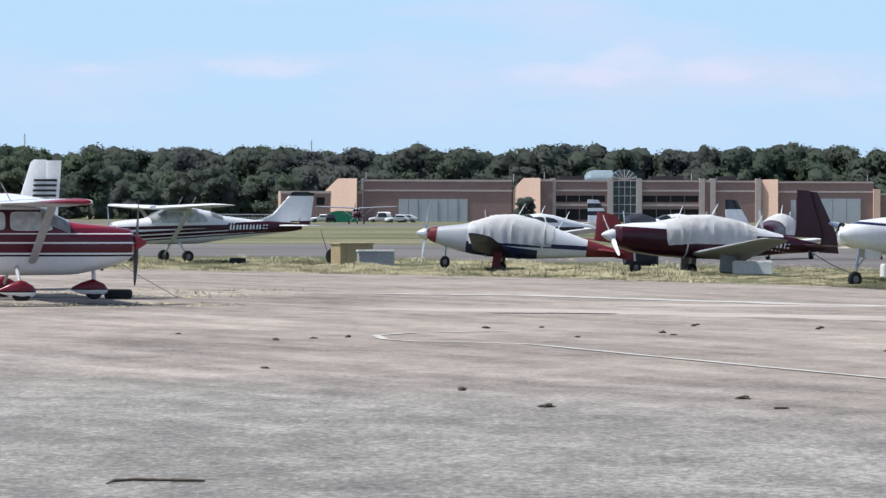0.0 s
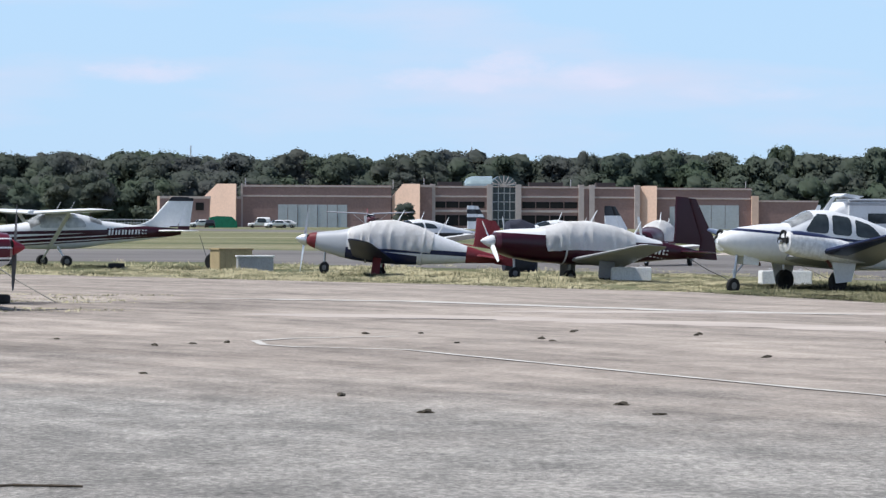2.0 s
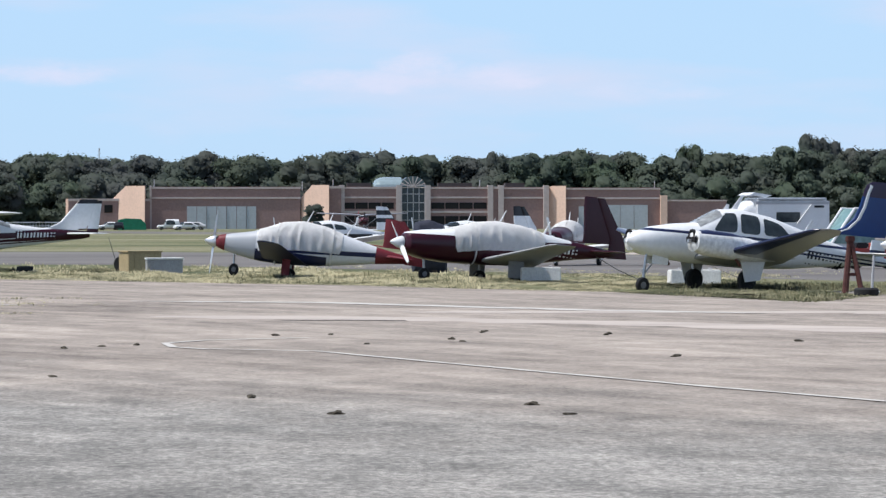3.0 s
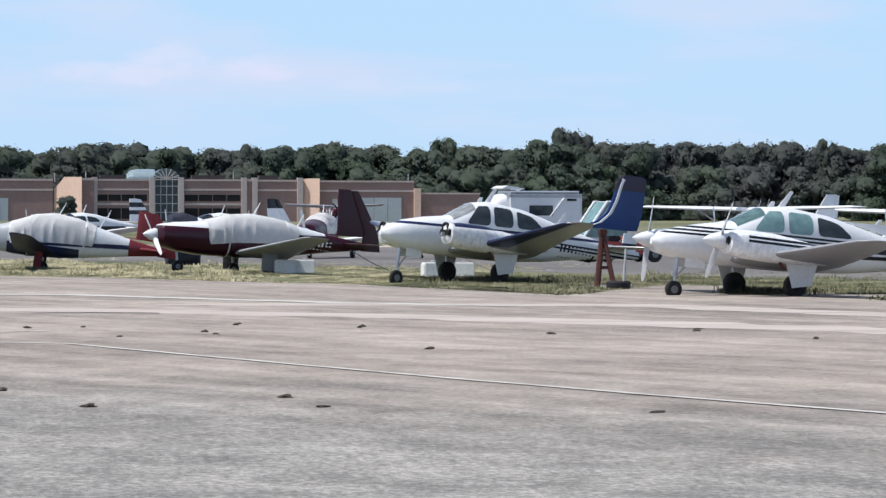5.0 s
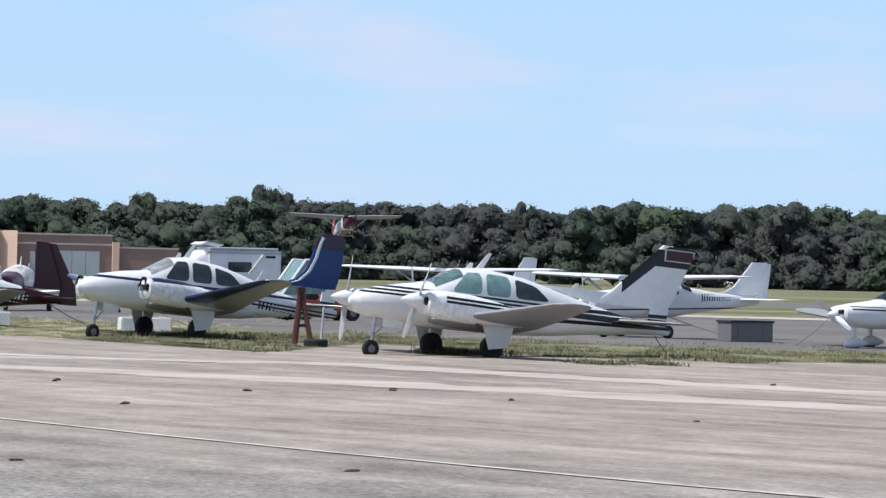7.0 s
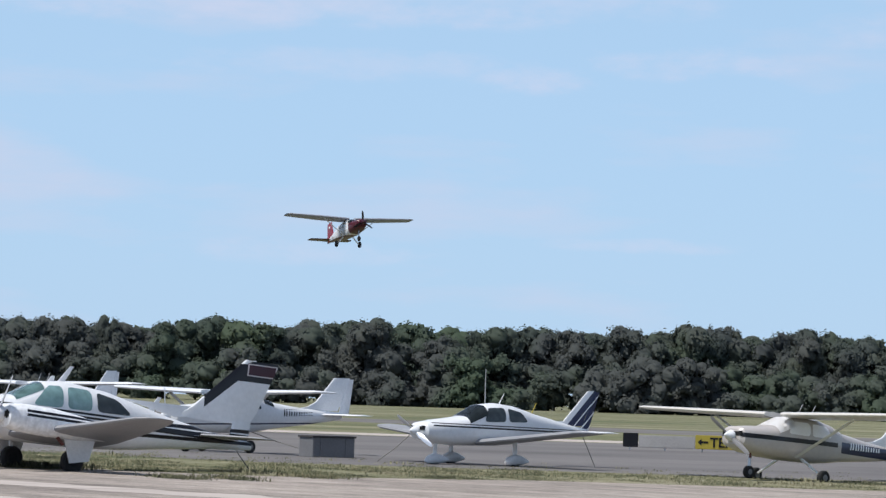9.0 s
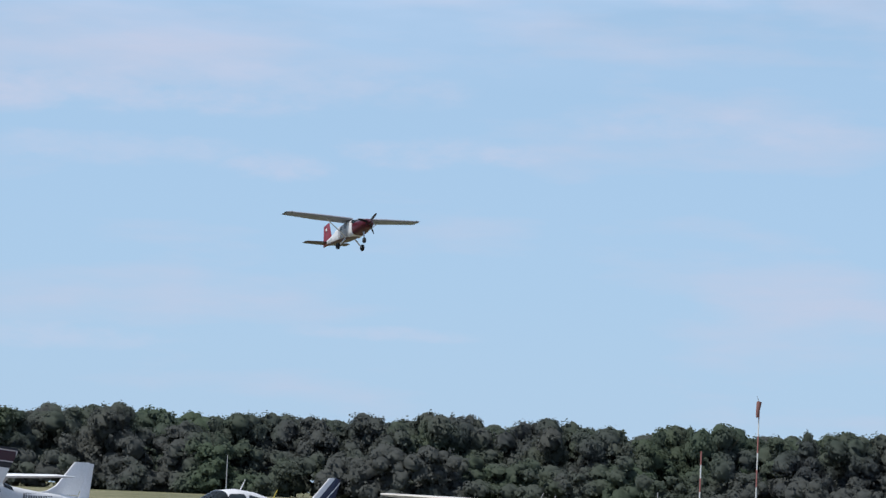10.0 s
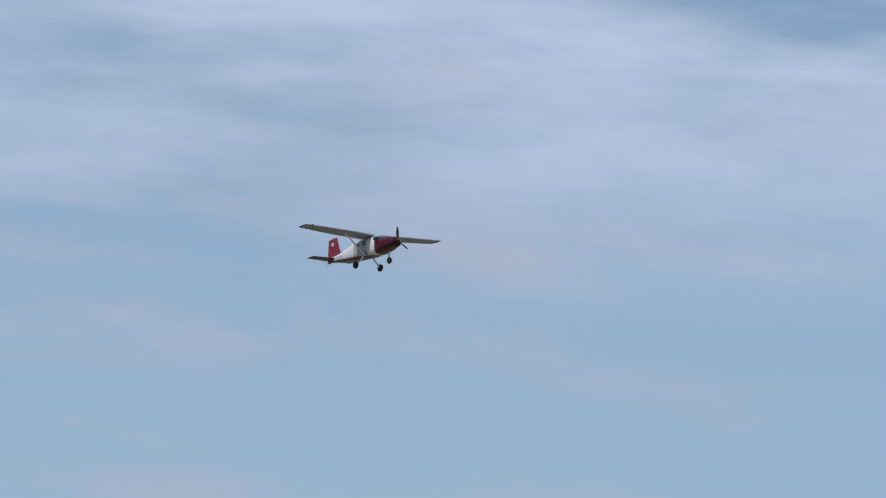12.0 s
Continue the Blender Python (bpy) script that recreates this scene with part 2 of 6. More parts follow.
def side_patch(secs, corners, side, lift=0.006, nx=8, nz=6, inset=0.05):
    """A pane let into the hull's side. corners: four (x, z), going round."""
    bm = bmesh.new()
    a, b, c, d = (Vector(p) for p in corners)
    grid = []
    for j in range(nz + 1):
        row = []
        for i in range(nx + 1):
            u, v = i / nx, j / nz
            if j in (0, nz):
                u = inset + u * (1 - 2 * inset)
            if i in (0, nx):
                v = inset + v * (1 - 2 * inset)
            p = (a * (1 - u) + b * u) * (1 - v) + (d * (1 - u) + c * u) * v
            row.append([(p.x, side * (side_y(secs, p.x, p.y) + o), p.y) for o in (lift, -0.02)])
        grid.append(row)
    for layer in (0, 1):
        vs = [[bm.verts.new(p[layer]) for p in row] for row in grid]
        for r, s in zip(vs, vs[1:]):
            for i in range(nx):
                bm.faces.new((r[i], r[i + 1], s[i + 1], s[i]))
    return bm


def wrap_patch(secs, x_low, x_high, a0, a1, lift=0.006, nx=5, na=16):
    """A screen that wraps over the hull between two stations; it leans back: x_low at the sides' foot, x_high on top."""
    bm = bmesh.new()
    rows = []
    for i in range(nx + 1):
        row = []
        for j in range(na + 1):
            ang = radians(a0 + (a1 - a0) * j / na)
            x = x_low + (x_high - x_low) * i / nx
            _, zb, zt, w, e = station(secs, x)
            c, s = math.cos(ang), math.sin(ang)
            zc, hh = (zb + zt) / 2, (zt - zb) / 2
            row.append(bm.verts.new((x, (w + lift) * math.copysign(abs(c) ** (2 / e), c), zc + (hh + lift) * math.copysign(abs(s) ** (2 / e), s))))
        rows.append(row)
    for r, s in zip(rows, rows[1:]):
        for j in range(na):
            bm.faces.new((r[j], r[j + 1], s[j + 1], s[j]))
    bmesh.ops.solidify(bm, geom=bm.faces[:], thickness=0.01)
    return bm


FOIL = [(0, 0), (0.02, 0.28), (0.08, 0.42), (0.25, 0.5), (0.5, 0.4), (0.75, 0.21), (1, 0.02), (1, -0.02), (0.7, -0.15), (0.35, -0.3), (0.1, -0.3), (0.02, -0.2)]


def foil(sections, upright=False, tilt=0.0):
    """A wing or fin. sections: (leading edge x, y, z, chord, thickness); the nose points to +x; tilt: fall of the chord towards its rear edge."""
    rings = []
    for x, y, z, c, t in sections:
        rings.append([(x - u * c, y + v * t, z) if upright else (x - u * c, y, z + v * t - u * c * c * tilt / 2) for u, v in FOIL])
    return skin(bmesh.new(), rings)


def wheel(parent, x, y, z, r, width=0.15, hub="hub", name="wheel"):
    """A tyre with its rim; the axle runs across."""
    w = part(name, lathe(bmesh.new(), [(-width / 2, r * 0.62), (-width / 2, r * 0.86), (-width * 0.3, r), (width * 0.3, r), (width / 2, r * 0.86), (width / 2, r * 0.62)],
             pose(x, y, z, 0, 0, 90), 20), M["rubber"], parent)
    part("rim", lathe(bmesh.new(), [(-width / 2 - 0.01, r * 0.3), (-width / 2 + 0.01, r * 0.6), (width / 2 - 0.01, r * 0.6), (width / 2 + 0.01, r * 0.3)], pose(x, y, z, 0, 0, 90), 14), M[hub], w)
    return w


def spat(parent, x, y, r, mat, long=0.62, name="wheel_fairing"):
    """A teardrop fairing over a wheel."""
    secs = [(x + long * 0.5, r * 0.8, r * 1.2, 0.03, 2), (x + long * 0.38, r * 0.5, r * 1.75, 0.1, 2.3), (x, r * 0.45, r * 2.3, 0.14, 2.4), (x - long * 0.4, r * 0.6, r * 1.9, 0.1, 2.2), (x - long * 0.75, r * 0.95, r * 1.3, 0.02, 2)]
    bm = hull(secs, 14)
    bmesh.ops.translate(bm, verts=bm.verts, vec=(0, y, 0))
    return part(name, bm, mat, parent)


def propeller(parent, x, y, z, radius, turn, spinner, blade="silver", blades=2, cone=(0.4, 0.17)):
    """Spinner and twisted blades; turn: degrees by which the first blade leans from upright."""
    hub = part("propeller", lathe(bmesh.new(), [(0, cone[1] * 0.9), (0.06, cone[1]), (cone[0] * 0.5, cone[1] * 0.75), (cone[0] * 0.85, cone[1] * 0.35), (cone[0], 0.015)], pose(x, y, z)), M[spinner], parent)
    for k in range(blades):
        m = pose(x + 0.1, y, z, turn + 360 * k / blades)
        rings = []
        for s, c, tw in ((0.08, 0.09, 55), (0.3, 0.15, 35), (0.6, 0.15, 24), (0.9, 0.12, 17), (1.0, 0.06, 15)):
            t, a = 0.03 * (1.15 - s), radians(tw)
            rings.append([m @ Vector((u * math.sin(a) + v * math.cos(a), u * math.cos(a) - v * math.sin(a), s * radius)) for u, v in ((-c / 2, 0), (0, t), (c / 2, 0), (0, -t))])
        part("blade", skin(bmesh.new(), rings), M[blade], hub)
    return hub


def mark_bars(parent, secs, x0, x1, z, h, side, mat, count, slope=0.0):
    """The registration, as plain upright bars on the hull's side."""
    w = (x1 - x0) / count
    for i in range(count):
        lean = h * 0.16 if side > 0 else -h * 0.16
        for k in (0.12, 0.58):
            a, b = x0 + w * (i + k), x0 + w * (i + k + 0.26)
            za, zb = z + slope * a, z + slope * b
            part("marking", side_patch(secs, [(a, za), (b, zb), (b - lean, zb + h), (a - lean, za + h)], side, 0.004, 2, 2, 0.0), mat, parent, smooth=False)


def top_thing(name, m, label, category, group=""):
    e = new(name)
    e.matrix_world = m
    return tagged(e, label, category, group)


def at(az, d, heading=0.0, z=0.0, pitch=0.0, bank=0.0):
    """A pose at a bearing (degrees to the right of the first view) and distance."""
    return pose(d * math.sin(radians(az)), d * math.cos(radians(az)), z, bank, -pitch, heading)


# ---- aircraft ----
def cessna(m, label, paint, wing_paint, fin_paint, spinner="white", glass="glass", prop_turn=20, spats=None, marks=None, group="parked high-wing aircraft",
           cowl_cover=None, name="high_wing_airplane", strut="white", tip=None, ws_cover=None, fin_stripes=None, tall_fin=False, belly=0.0, blade="silver"):
    """A four-seat high-wing single, nose to +x, wheels on z = 0."""
    p = top_thing(name, m, label, "airplane", group)
    S = [(2.33, 0.95, 1.42, 0.30, 2.6), (2.25, 0.86, 1.5, 0.44, 2.8), (1.8, 0.74, 1.56, 0.52, 2.8), (1.15, 0.68, 1.62, 0.56, 3), (0.95, 0.67, 1.66, 0.57, 3), (0.3, 0.66, 1.98, 0.57, 3.4),
         (-0.1, 0.66, 2.03, 0.57, 3.6), (-1.0, 0.68, 2.01, 0.55, 3.4), (-1.5, 0.73, 1.92, 0.5, 3), (-2.1, 0.82, 1.74, 0.4, 2.6), (-3.4, 0.96, 1.58, 0.25, 2.3), (-4.9, 1.14, 1.48, 0.10, 2.1), (-5.35, 1.22, 1.45, 0.05, 2)]
    S = [(x, zb - belly * min(1, max(0, (x + 4) / 2.5)) * (1 - max(0, x - 1.1) / 1.3), zt, w, e) for x, zb, zt, w, e in S]
    part("fuselage", hull(S), paint, p)
    part("windshield", wrap_patch(S, 0.93, 0.3, 22, 158), ws_cover or M[glass], p, "white canvas windshield cover" if ws_cover else "")
    part("rear_window", wrap_patch(S, -2.0, -1.5, 30, 150), M[glass], p)
    for s in (1, -1):
        part("door_window", side_patch(S, [(0.6, 1.46), (-0.35, 1.46), (-0.35, 1.86), (0.33, 1.86)], s), M[glass], p)
        part("side_window", side_patch(S, [(-0.45, 1.46), (-1.35, 1.5), (-1.15, 1.83), (-0.45, 1.86)], s), M[glass], p)
        w = [(0.72, 0.3 * s, 2.02, 1.63, 0.2), (0.72, 2.6 * s, 2.06, 1.63, 0.2), (0.62, 5.2 * s, 2.12, 1.18, 0.14), (0.52, 5.42 * s, 2.13, 1.0, 0.1), (0.3, 5.52 * s, 2.13, 0.6, 0.03)]
        wing = part("wing", foil(w), wing_paint, p)
        if tip:
            part("wing_tip", foil([(0.645, 4.95 * s, 2.114, 1.25, 0.165), (0.535, 5.44 * s, 2.13, 1.02, 0.115), (0.32, 5.56 * s, 2.13, 0.63, 0.035)]), M[tip], wing)
        part("flap_line", boxes((-0.5, -0.485, 0.7 * s if s > 0 else -2.9, 2.9 if s > 0 else -0.7, 2.085, 2.095)), M["grey"], wing)
        bm = bmesh.new()
        rings = []
        for x, y, z in ((0.12, 0.5, 0.78), (0.2, 2.62, 1.98)):
            rings.append([(x + dx, y * s, z + dz) for dx, dz in ((0.09, 0), (0, 0.035), (-0.09, 0), (0, -0.035))])
        part("wing_strut", skin(bm, rings), M[strut], p)
        part("stabilizer", foil([(-4.35, 0.04 * s, 1.36, 1.25, 0.1), (-4.65, 1.55 * s, 1.37, 0.85, 0.07), (-4.85, 1.7 * s, 1.37, 0.5, 0.03)]), wing_paint, p)
        leg = bmesh.new()
        rod(leg, (-0.2, 0.42 * s, 0.75), (-0.22, 1.22 * s, 0.26), 0.05, 0.03)
        part("gear_leg", leg, M[strut], p)
        wheel(p, -0.22, 1.28 * s, 0.22, 0.22, 0.16)
        if spats:
            spat(p, -0.22, 1.28 * s, 0.2, spats)
    if tall_fin:
        part("fin", foil([(-4.2, 0, 1.5, 1.2, 0.05), (-4.62, 0, 1.75, 0.85, 0.1), (-4.98, 0, 2.85, 0.4, 0.07), (-5.06, 0, 2.92, 0.3, 0.03)], True), fin_paint, p)
        part("rudder", foil([(-5.36, 0, 1.35, 0.24, 0.075), (-5.35, 0, 2.9, 0.36, 0.05)], True), fin_paint, p)
    else:
        part("fin", foil([(-2.9, 0, 1.5, 2.3, 0.04), (-3.75, 0, 1.62, 1.5, 0.09), (-4.15, 0, 1.8, 1.25, 0.1), (-4.92, 0, 2.6, 0.78, 0.07), (-4.97, 0, 2.66, 0.72, 0.03)], True), fin_paint, p)
        part("rudder", foil([(-5.2, 0, 1.35, 0.5, 0.075), (-5.62, 0, 2.62, 0.26, 0.05)], True), fin_paint, p)
    if fin_stripes:
        for i in range(7):
            z = 1.74 + i * 0.115
            part("fin_stripe", boxes((-5.56 - 0.008 * i, -5.02 - 0.01 * i, -0.066, 0.066, z, z + 0.05)), M[fin_stripes], p)
    leg = bmesh.new()
    rod(leg, (1.5, 0, 0.8), (1.52, 0, 0.25), 0.045)
    part("nose_strut", leg, M["steel"], p)
    wheel(p, 1.52, 0, 0.19, 0.19, 0.14, name="nose_wheel")
    if spats:
        spat(p, 1.5, 0, 0.19, spats, name="nose_wheel_fairing")
    bm = bmesh.new()
    rod(bm, (1.75, 0.2, 0.8), (1.72, 0.2, 0.6), 0.035)
    part("exhaust", bm, M["rust"], p)
    part("cowl_inlet", boxes((2.27, 2.345, -0.36, 0.36, 1.2, 1.36), bevel=0.02), M["dark"], p)
    for x in (-0.2, -0.75):
        bm = bmesh.new()
        rod(bm, (x, 0.1, 2.0), (x - 0.25, 0.1, 2.45), 0.012, 0.008, 5)
        part("antenna", bm, M["grey"], p)
    propeller(p, 2.33, 0, 1.2, 0.95, prop_turn, spinner, blade, 2, (0.32, 0.17))
    if marks:
        x0, x1, z, h, mat, count = marks
        for s in (1, -1):
            mark_bars(p, S, x0, x1, z, h, s, M[mat], count, -0.03)
    return p


def mooney(m, label, paint, wing_paint, fin_paint, spinner="white", nose=None, cover=True, prop_turn=10, marks=None, stab="white", blade="silver", gear="white", blades=2, drop=0.0, fin_h=1.0, gear_w=0.52, aft=0.0):
    """A low-wing single with an upright fin; its cabin is under a cover."""
    p = top_thing("low_wing_airplane", m, label, "airplane", "parked low-wing aircraft")
    S = [(2.45, 0.82, 1.3, 0.28, 2.4), (2.35, 0.74, 1.38, 0.42, 2.5), (1.9, 0.62, 1.46, 0.5, 2.6), (1.2, 0.55, 1.52, 0.54, 2.6), (0.75, 0.54, 1.6, 0.55, 2.6), (0.1, 0.54, 1.78, 0.55, 2.4),
         (-0.6, 0.55, 1.84, 0.54, 2.4), (-1.4, 0.6, 1.76, 0.48, 2.3), (-2.3, 0.72, 1.56, 0.36, 2.2), (-3.3, 0.86, 1.38, 0.22, 2.1), (-4.4, 0.98, 1.22, 0.09, 2), (-4.7, 1.02, 1.15, 0.03, 2)]
    low = lambda x: drop * max(0.0, (x + 0.9) / 3.35)
    S = [(x, zb - low(x) * 0.6, zt - low(x), w, e) for x, zb, zt, w, e in S]
    if drop:
        slim = lambda x: 1 - 0.36 * min(1.0, max(0.0, (x - 0.5) / 1.85))
        S = [(x, (zb + zt) / 2 - (zt - zb) / 2 * slim(x) + 0.05 * (1 - slim(x)), (zb + zt) / 2 + (zt - zb) / 2 * slim(x) + 0.05 * (1 - slim(x)), w * slim(x), e) for x, zb, zt, w, e in S]
    part("fuselage", hull(S), paint, p)
    if nose:
        part("nose_bowl", hull([(x, station(S, x)[1] + o, station(S, x)[2] - o, station(S, x)[3] - o, 2.5) for x, o in ((2.47, 0.015), (2.36, -0.012), (2.25, -0.012), (2.12, -0.012))]), M[nose], p)
    if cover:
        rings = []
        n = 44
        for k in range(49):
            x = 0.95 - k * 3.05 / 48
            _, zb, zt, w, e = station(S, x)
            ring = []
            for i in range(n + 1):
                a = radians(-14 + 208 * i / n) if k not in (0, 48) else radians(0 + 180 * i / n)
                c, sn = math.cos(a), math.sin(a)
                drape = max(0.0, 1 - abs(sn)) * (1.0 if x > -0.6 else 0.45)
                fold = 0.016 + 0.012 * noise.noise((x * 1.6, i * 0.12, 3.1)) + drape * (0.05 * max(0, math.sin(x * 17 + 3 * noise.noise((x * 1.5, i * 0.09, 2)))) + 0.03 * noise.noise((x * 4.0, i * 0.2, 8)))
                zc, hh = (zb + zt) / 2, (zt - zb) / 2
                ring.append((x, (w + fold) * math.copysign(abs(c) ** (2 / e), c), zc + (hh + fold) * math.copysign(abs(sn) ** (2 / e), sn)))
            rings.append(ring)
        bm = skin(bmesh.new(), rings, close=False, caps=False)
        bmesh.ops.solidify(bm, geom=bm.faces[:], thickness=0.012)
        c = part("cabin_cover", bm, M["cover"], p, "creased white canvas cabin cover")
        for x in (0.25, -1.75):
            bm = bmesh.new()
            rr = []
            _, zb, zt, w, e = station(S, x)
            for i in range(29):
                a = 2 * math.pi * i / 28
                q = super_ring(x, zb - 0.03, zt + 0.035, w + 0.035, e, 28)[i % 28]
                rr.append([(q[0] - 0.03, q[1], q[2]), (q[0] + 0.03, q[1], q[2])])
            skin(bm, rr, close=False, caps=False)
            bmesh.ops.solidify(bm, geom=bm.faces[:], thickness=0.006)
            part("strap", bm, M["cover"], c)
    else:
        part("windshield", wrap_patch(S, 0.75, 0.12, 22, 158), M["glass"], p)
        for s in (1, -1):
            part("side_window", side_patch(S, [(0.3, 1.4), (-0.5, 1.4), (-0.5, 1.68), (0.1, 1.66)], s), M["glass"], p)
            part("side_window", side_patch(S, [(-0.6, 1.4), (-1.4, 1.4), (-1.2, 1.6), (-0.6, 1.68)], s), M["glass"], p)
    for s in (1, -1):
        w = [(0.75 - aft, 0.35 * s, 0.68, 1.75, 0.22), (0.72 - aft, 2.6 * s, 0.9, 1.3, 0.16), (0.68 - aft, 5.0 * s, 1.14, 0.85, 0.1), (0.55 - aft, 5.3 * s, 1.17, 0.62, 0.04)]
        part("wing", foil(w, tilt=0.08), wing_paint, p)
        part("stabilizer", foil([(-3.75, 0.05 * s, 1.14, 0.95, 0.09), (-3.78, 1.7 * s, 1.14, 0.62, 0.05), (-3.9, 1.8 * s, 1.14, 0.4, 0.02)]), M[stab], p)
        bm = bmesh.new()
        rod(bm, (-0.25 - aft * 0.6, 1.35 * s, 0.75), (-0.28 - aft * 0.6, 1.4 * s, 0.2), 0.04)
        part("gear_leg", bm, M["steel"], p)
        part("gear_door", boxes((-0.24 - aft * 0.6 - gear_w / 2, -0.24 - aft * 0.6 + gear_w / 2, (1.44 if s > 0 else -1.47), (1.47 if s > 0 else -1.44), 0.2, 0.74), bevel=0.01), M[gear], p)
        wheel(p, -0.28 - aft * 0.6, 1.34 * s, 0.2, 0.2)
    tall = lambda z: 1.38 + (z - 1.38) * fin_h
    part("fin", foil([(-2.6, 0, 1.42, 1.3, 0.04), (-3.55, 0, 1.38, 1.0, 0.1), (-3.57, 0, tall(1.6), 0.94, 0.1), (-3.54, 0, tall(2.45), 0.47, 0.07), (-3.55, 0, tall(2.5), 0.42, 0.02)], True), fin_paint, p)
    part("rudder", foil([(-4.4, 0, 0.96, 0.68, 0.08), (-4.48, 0, tall(1.5), 0.5, 0.08), (-3.99, 0, tall(2.48), 0.24, 0.05)], True), fin_paint, p)
    bm = bmesh.new()
    rod(bm, (1.75, 0, 0.65), (1.7, 0, 0.2), 0.04)
    part("nose_strut", bm, M["steel"], p)
    wheel(p, 1.7, 0, 0.18, 0.18, 0.13, name="nose_wheel")
    part("cowl_inlet", boxes((2.36, 2.465, -0.2, 0.2, 1.12 - drop * 0.8, 1.22 - drop * 0.8), bevel=0.02), M["dark"], p)
    for x in (-0.7, -2.2):
        bm = bmesh.new()
        z = station(S, x)[2]
        rod(bm, (x, 0, z - 0.05), (x - 0.22, 0, z + 0.36), 0.03, 0.012, 6)
        part("antenna", bm, M["white"], p)
    propeller(p, 2.45, 0, 1.06 - drop * 0.8, 0.94, prop_turn, spinner, blade, blades, (0.42, 0.19))
    if marks:
        x0, x1, z, h, mat, count = marks
        for s in (1, -1):
            mark_bars(p, S, x0, x1, z, h, s, M[mat], count, 0.05)
    return p


def twin(m, label, paint, wing_paint, nacelle_paint, fin_paint, glass="teal_glass", props=True, long_nose=True, marks=None, rounded_fin=False, seats=3, turn=(12, 18), cap=None, droop=0.0, lift=0.0, span=0.0):
    """A light low-wing twin."""
    p = top_thing("twin_engine_airplane", m, label, "airplane", "parked twin-engined aircraft")
    nx = 2.95 if long_nose else 3.1
    gx = 2.3 if long_nose else 2.48
    S = [(nx, 0.98, 1.12, 0.06, 2), (nx - 0.2, 0.86, 1.27, 0.24, 2.1), (nx - 0.7, 0.72, 1.44, 0.41, 2.3), (nx - 1.35, 0.65, 1.56, 0.51, 2.5), (1.05, 0.62, 1.64, 0.55, 2.6), (0.3, 0.61, 2.03, 0.57, 2.5),
         (-0.3, 0.61, 2.1, 0.57, 2.6), (-1.4, 0.64, 1.98, 0.54, 2.5), (-2.2, 0.7, 1.8, 0.47, 2.4), (-3.2, 0.82, 1.56, 0.33, 2.2), (-4.4, 0.94, 1.34, 0.18, 2.1), (-5.5, 1.02, 1.2, 0.06, 2)]
    part("fuselage", hull(S), paint, p)
    part("windshield", wrap_patch(S, 1.02, 0.33, 45, 135), M[glass if props else "pale_glass"], p)
    panes = [[(0.66, 1.47), (-0.12, 1.47), (-0.12, 1.97), (0.24, 1.95)], [(-0.24, 1.47), (-0.88, 1.47), (-0.88, 1.95), (-0.24, 1.97)], [(-1.02, 1.47), (-1.98, 1.47), (-1.6, 1.8), (-1.02, 1.92)]]
    for s in (1, -1):
        for k, c in enumerate(panes[:seats]):
            part("cabin_window", side_patch(S, c, s), M[glass if k < 2 else "glass"], p)
        w = [(1.15, 0.4 * s, 0.78, 2.1, 0.27), (0.95, 1.75 * s, 0.9, 1.9, 0.25), (0.72, 3.6 * s, 1.1 + lift * 0.5, 1.4, 0.17), (0.5, (4.95 + span) * s, 1.27 + lift, 0.95, 0.1), (0.3, (5.25 + span) * s, 1.3 + lift * 1.1, 0.62, 0.05), (0.1, (5.35 + span) * s, 1.31 + lift * 1.12, 0.3, 0.02)]
        part("wing", foil(w, tilt=0.07), wing_paint, p)
        N = [(2.05, 0.98, 1.3, 0.2, 2.4), (1.98, 0.86, 1.38, 0.33, 2.6), (1.6, 0.78, 1.42, 0.37, 2.8), (0.9, 0.74, 1.4, 0.36, 2.8), (0.2, 0.74, 1.3, 0.33, 2.5), (-0.6, 0.78, 1.16, 0.24, 2.2), (-1.3, 0.9, 1.04, 0.06, 2)]
        bm = hull(N, 20)
        bmesh.ops.translate(bm, verts=bm.verts, vec=(0, 1.78 * s, 0))
        nac = part("engine_nacelle", bm, nacelle_paint, p)
        part("air_inlet", boxes((1.95, 2.075, 1.78 * s - 0.27, 1.78 * s + 0.27, 1.05, 1.24), bevel=0.03), M["dark"], nac)
        bm = bmesh.new()
        rod(bm, (0.7, 1.95 * s, 0.76), (0.55, 1.98 * s, 0.6), 0.04)
        part("exhaust", bm, M["rust"], nac)
        if props:
            propeller(nac, 2.05, 1.78 * s, 1.14, 0.99, turn[0 if s > 0 else 1], "white", "grey", 2, (0.5, 0.2))
        else:
            part("open_cowling", lathe(bmesh.new(), [(-0.05, 0.16), (0.03, 0.17), (0.04, 0.13), (-0.02, 0.08)], pose(2.04, 1.78 * s, 1.24), 9), M["dark"], nac)
            bm = bmesh.new()
            rod(bm, (2.0, 1.78 * s, 1.1), (2.16, 1.78 * s, 1.1), 0.05)
            part("crankshaft", bm, M["steel"], nac)
        bm = bmesh.new()
        rod(bm, (0.05, 1.5 * s, 0.8), (0.0, 1.5 * s, 0.26), 0.05)
        part("gear_leg", bm, M["steel"], p)
        bm = skin(bmesh.new(), [[(0.4, y, 0.82), (-0.42, y, 0.82), (-0.3, y, 0.3), (0.18, y, 0.22)] for y in (1.66 * s, 1.69 * s)])
        part("gear_door", bm, M["white"], p, smooth=False)
        wheel(p, 0.0, 1.46 * s, 0.27, 0.27, 0.2, "dark")
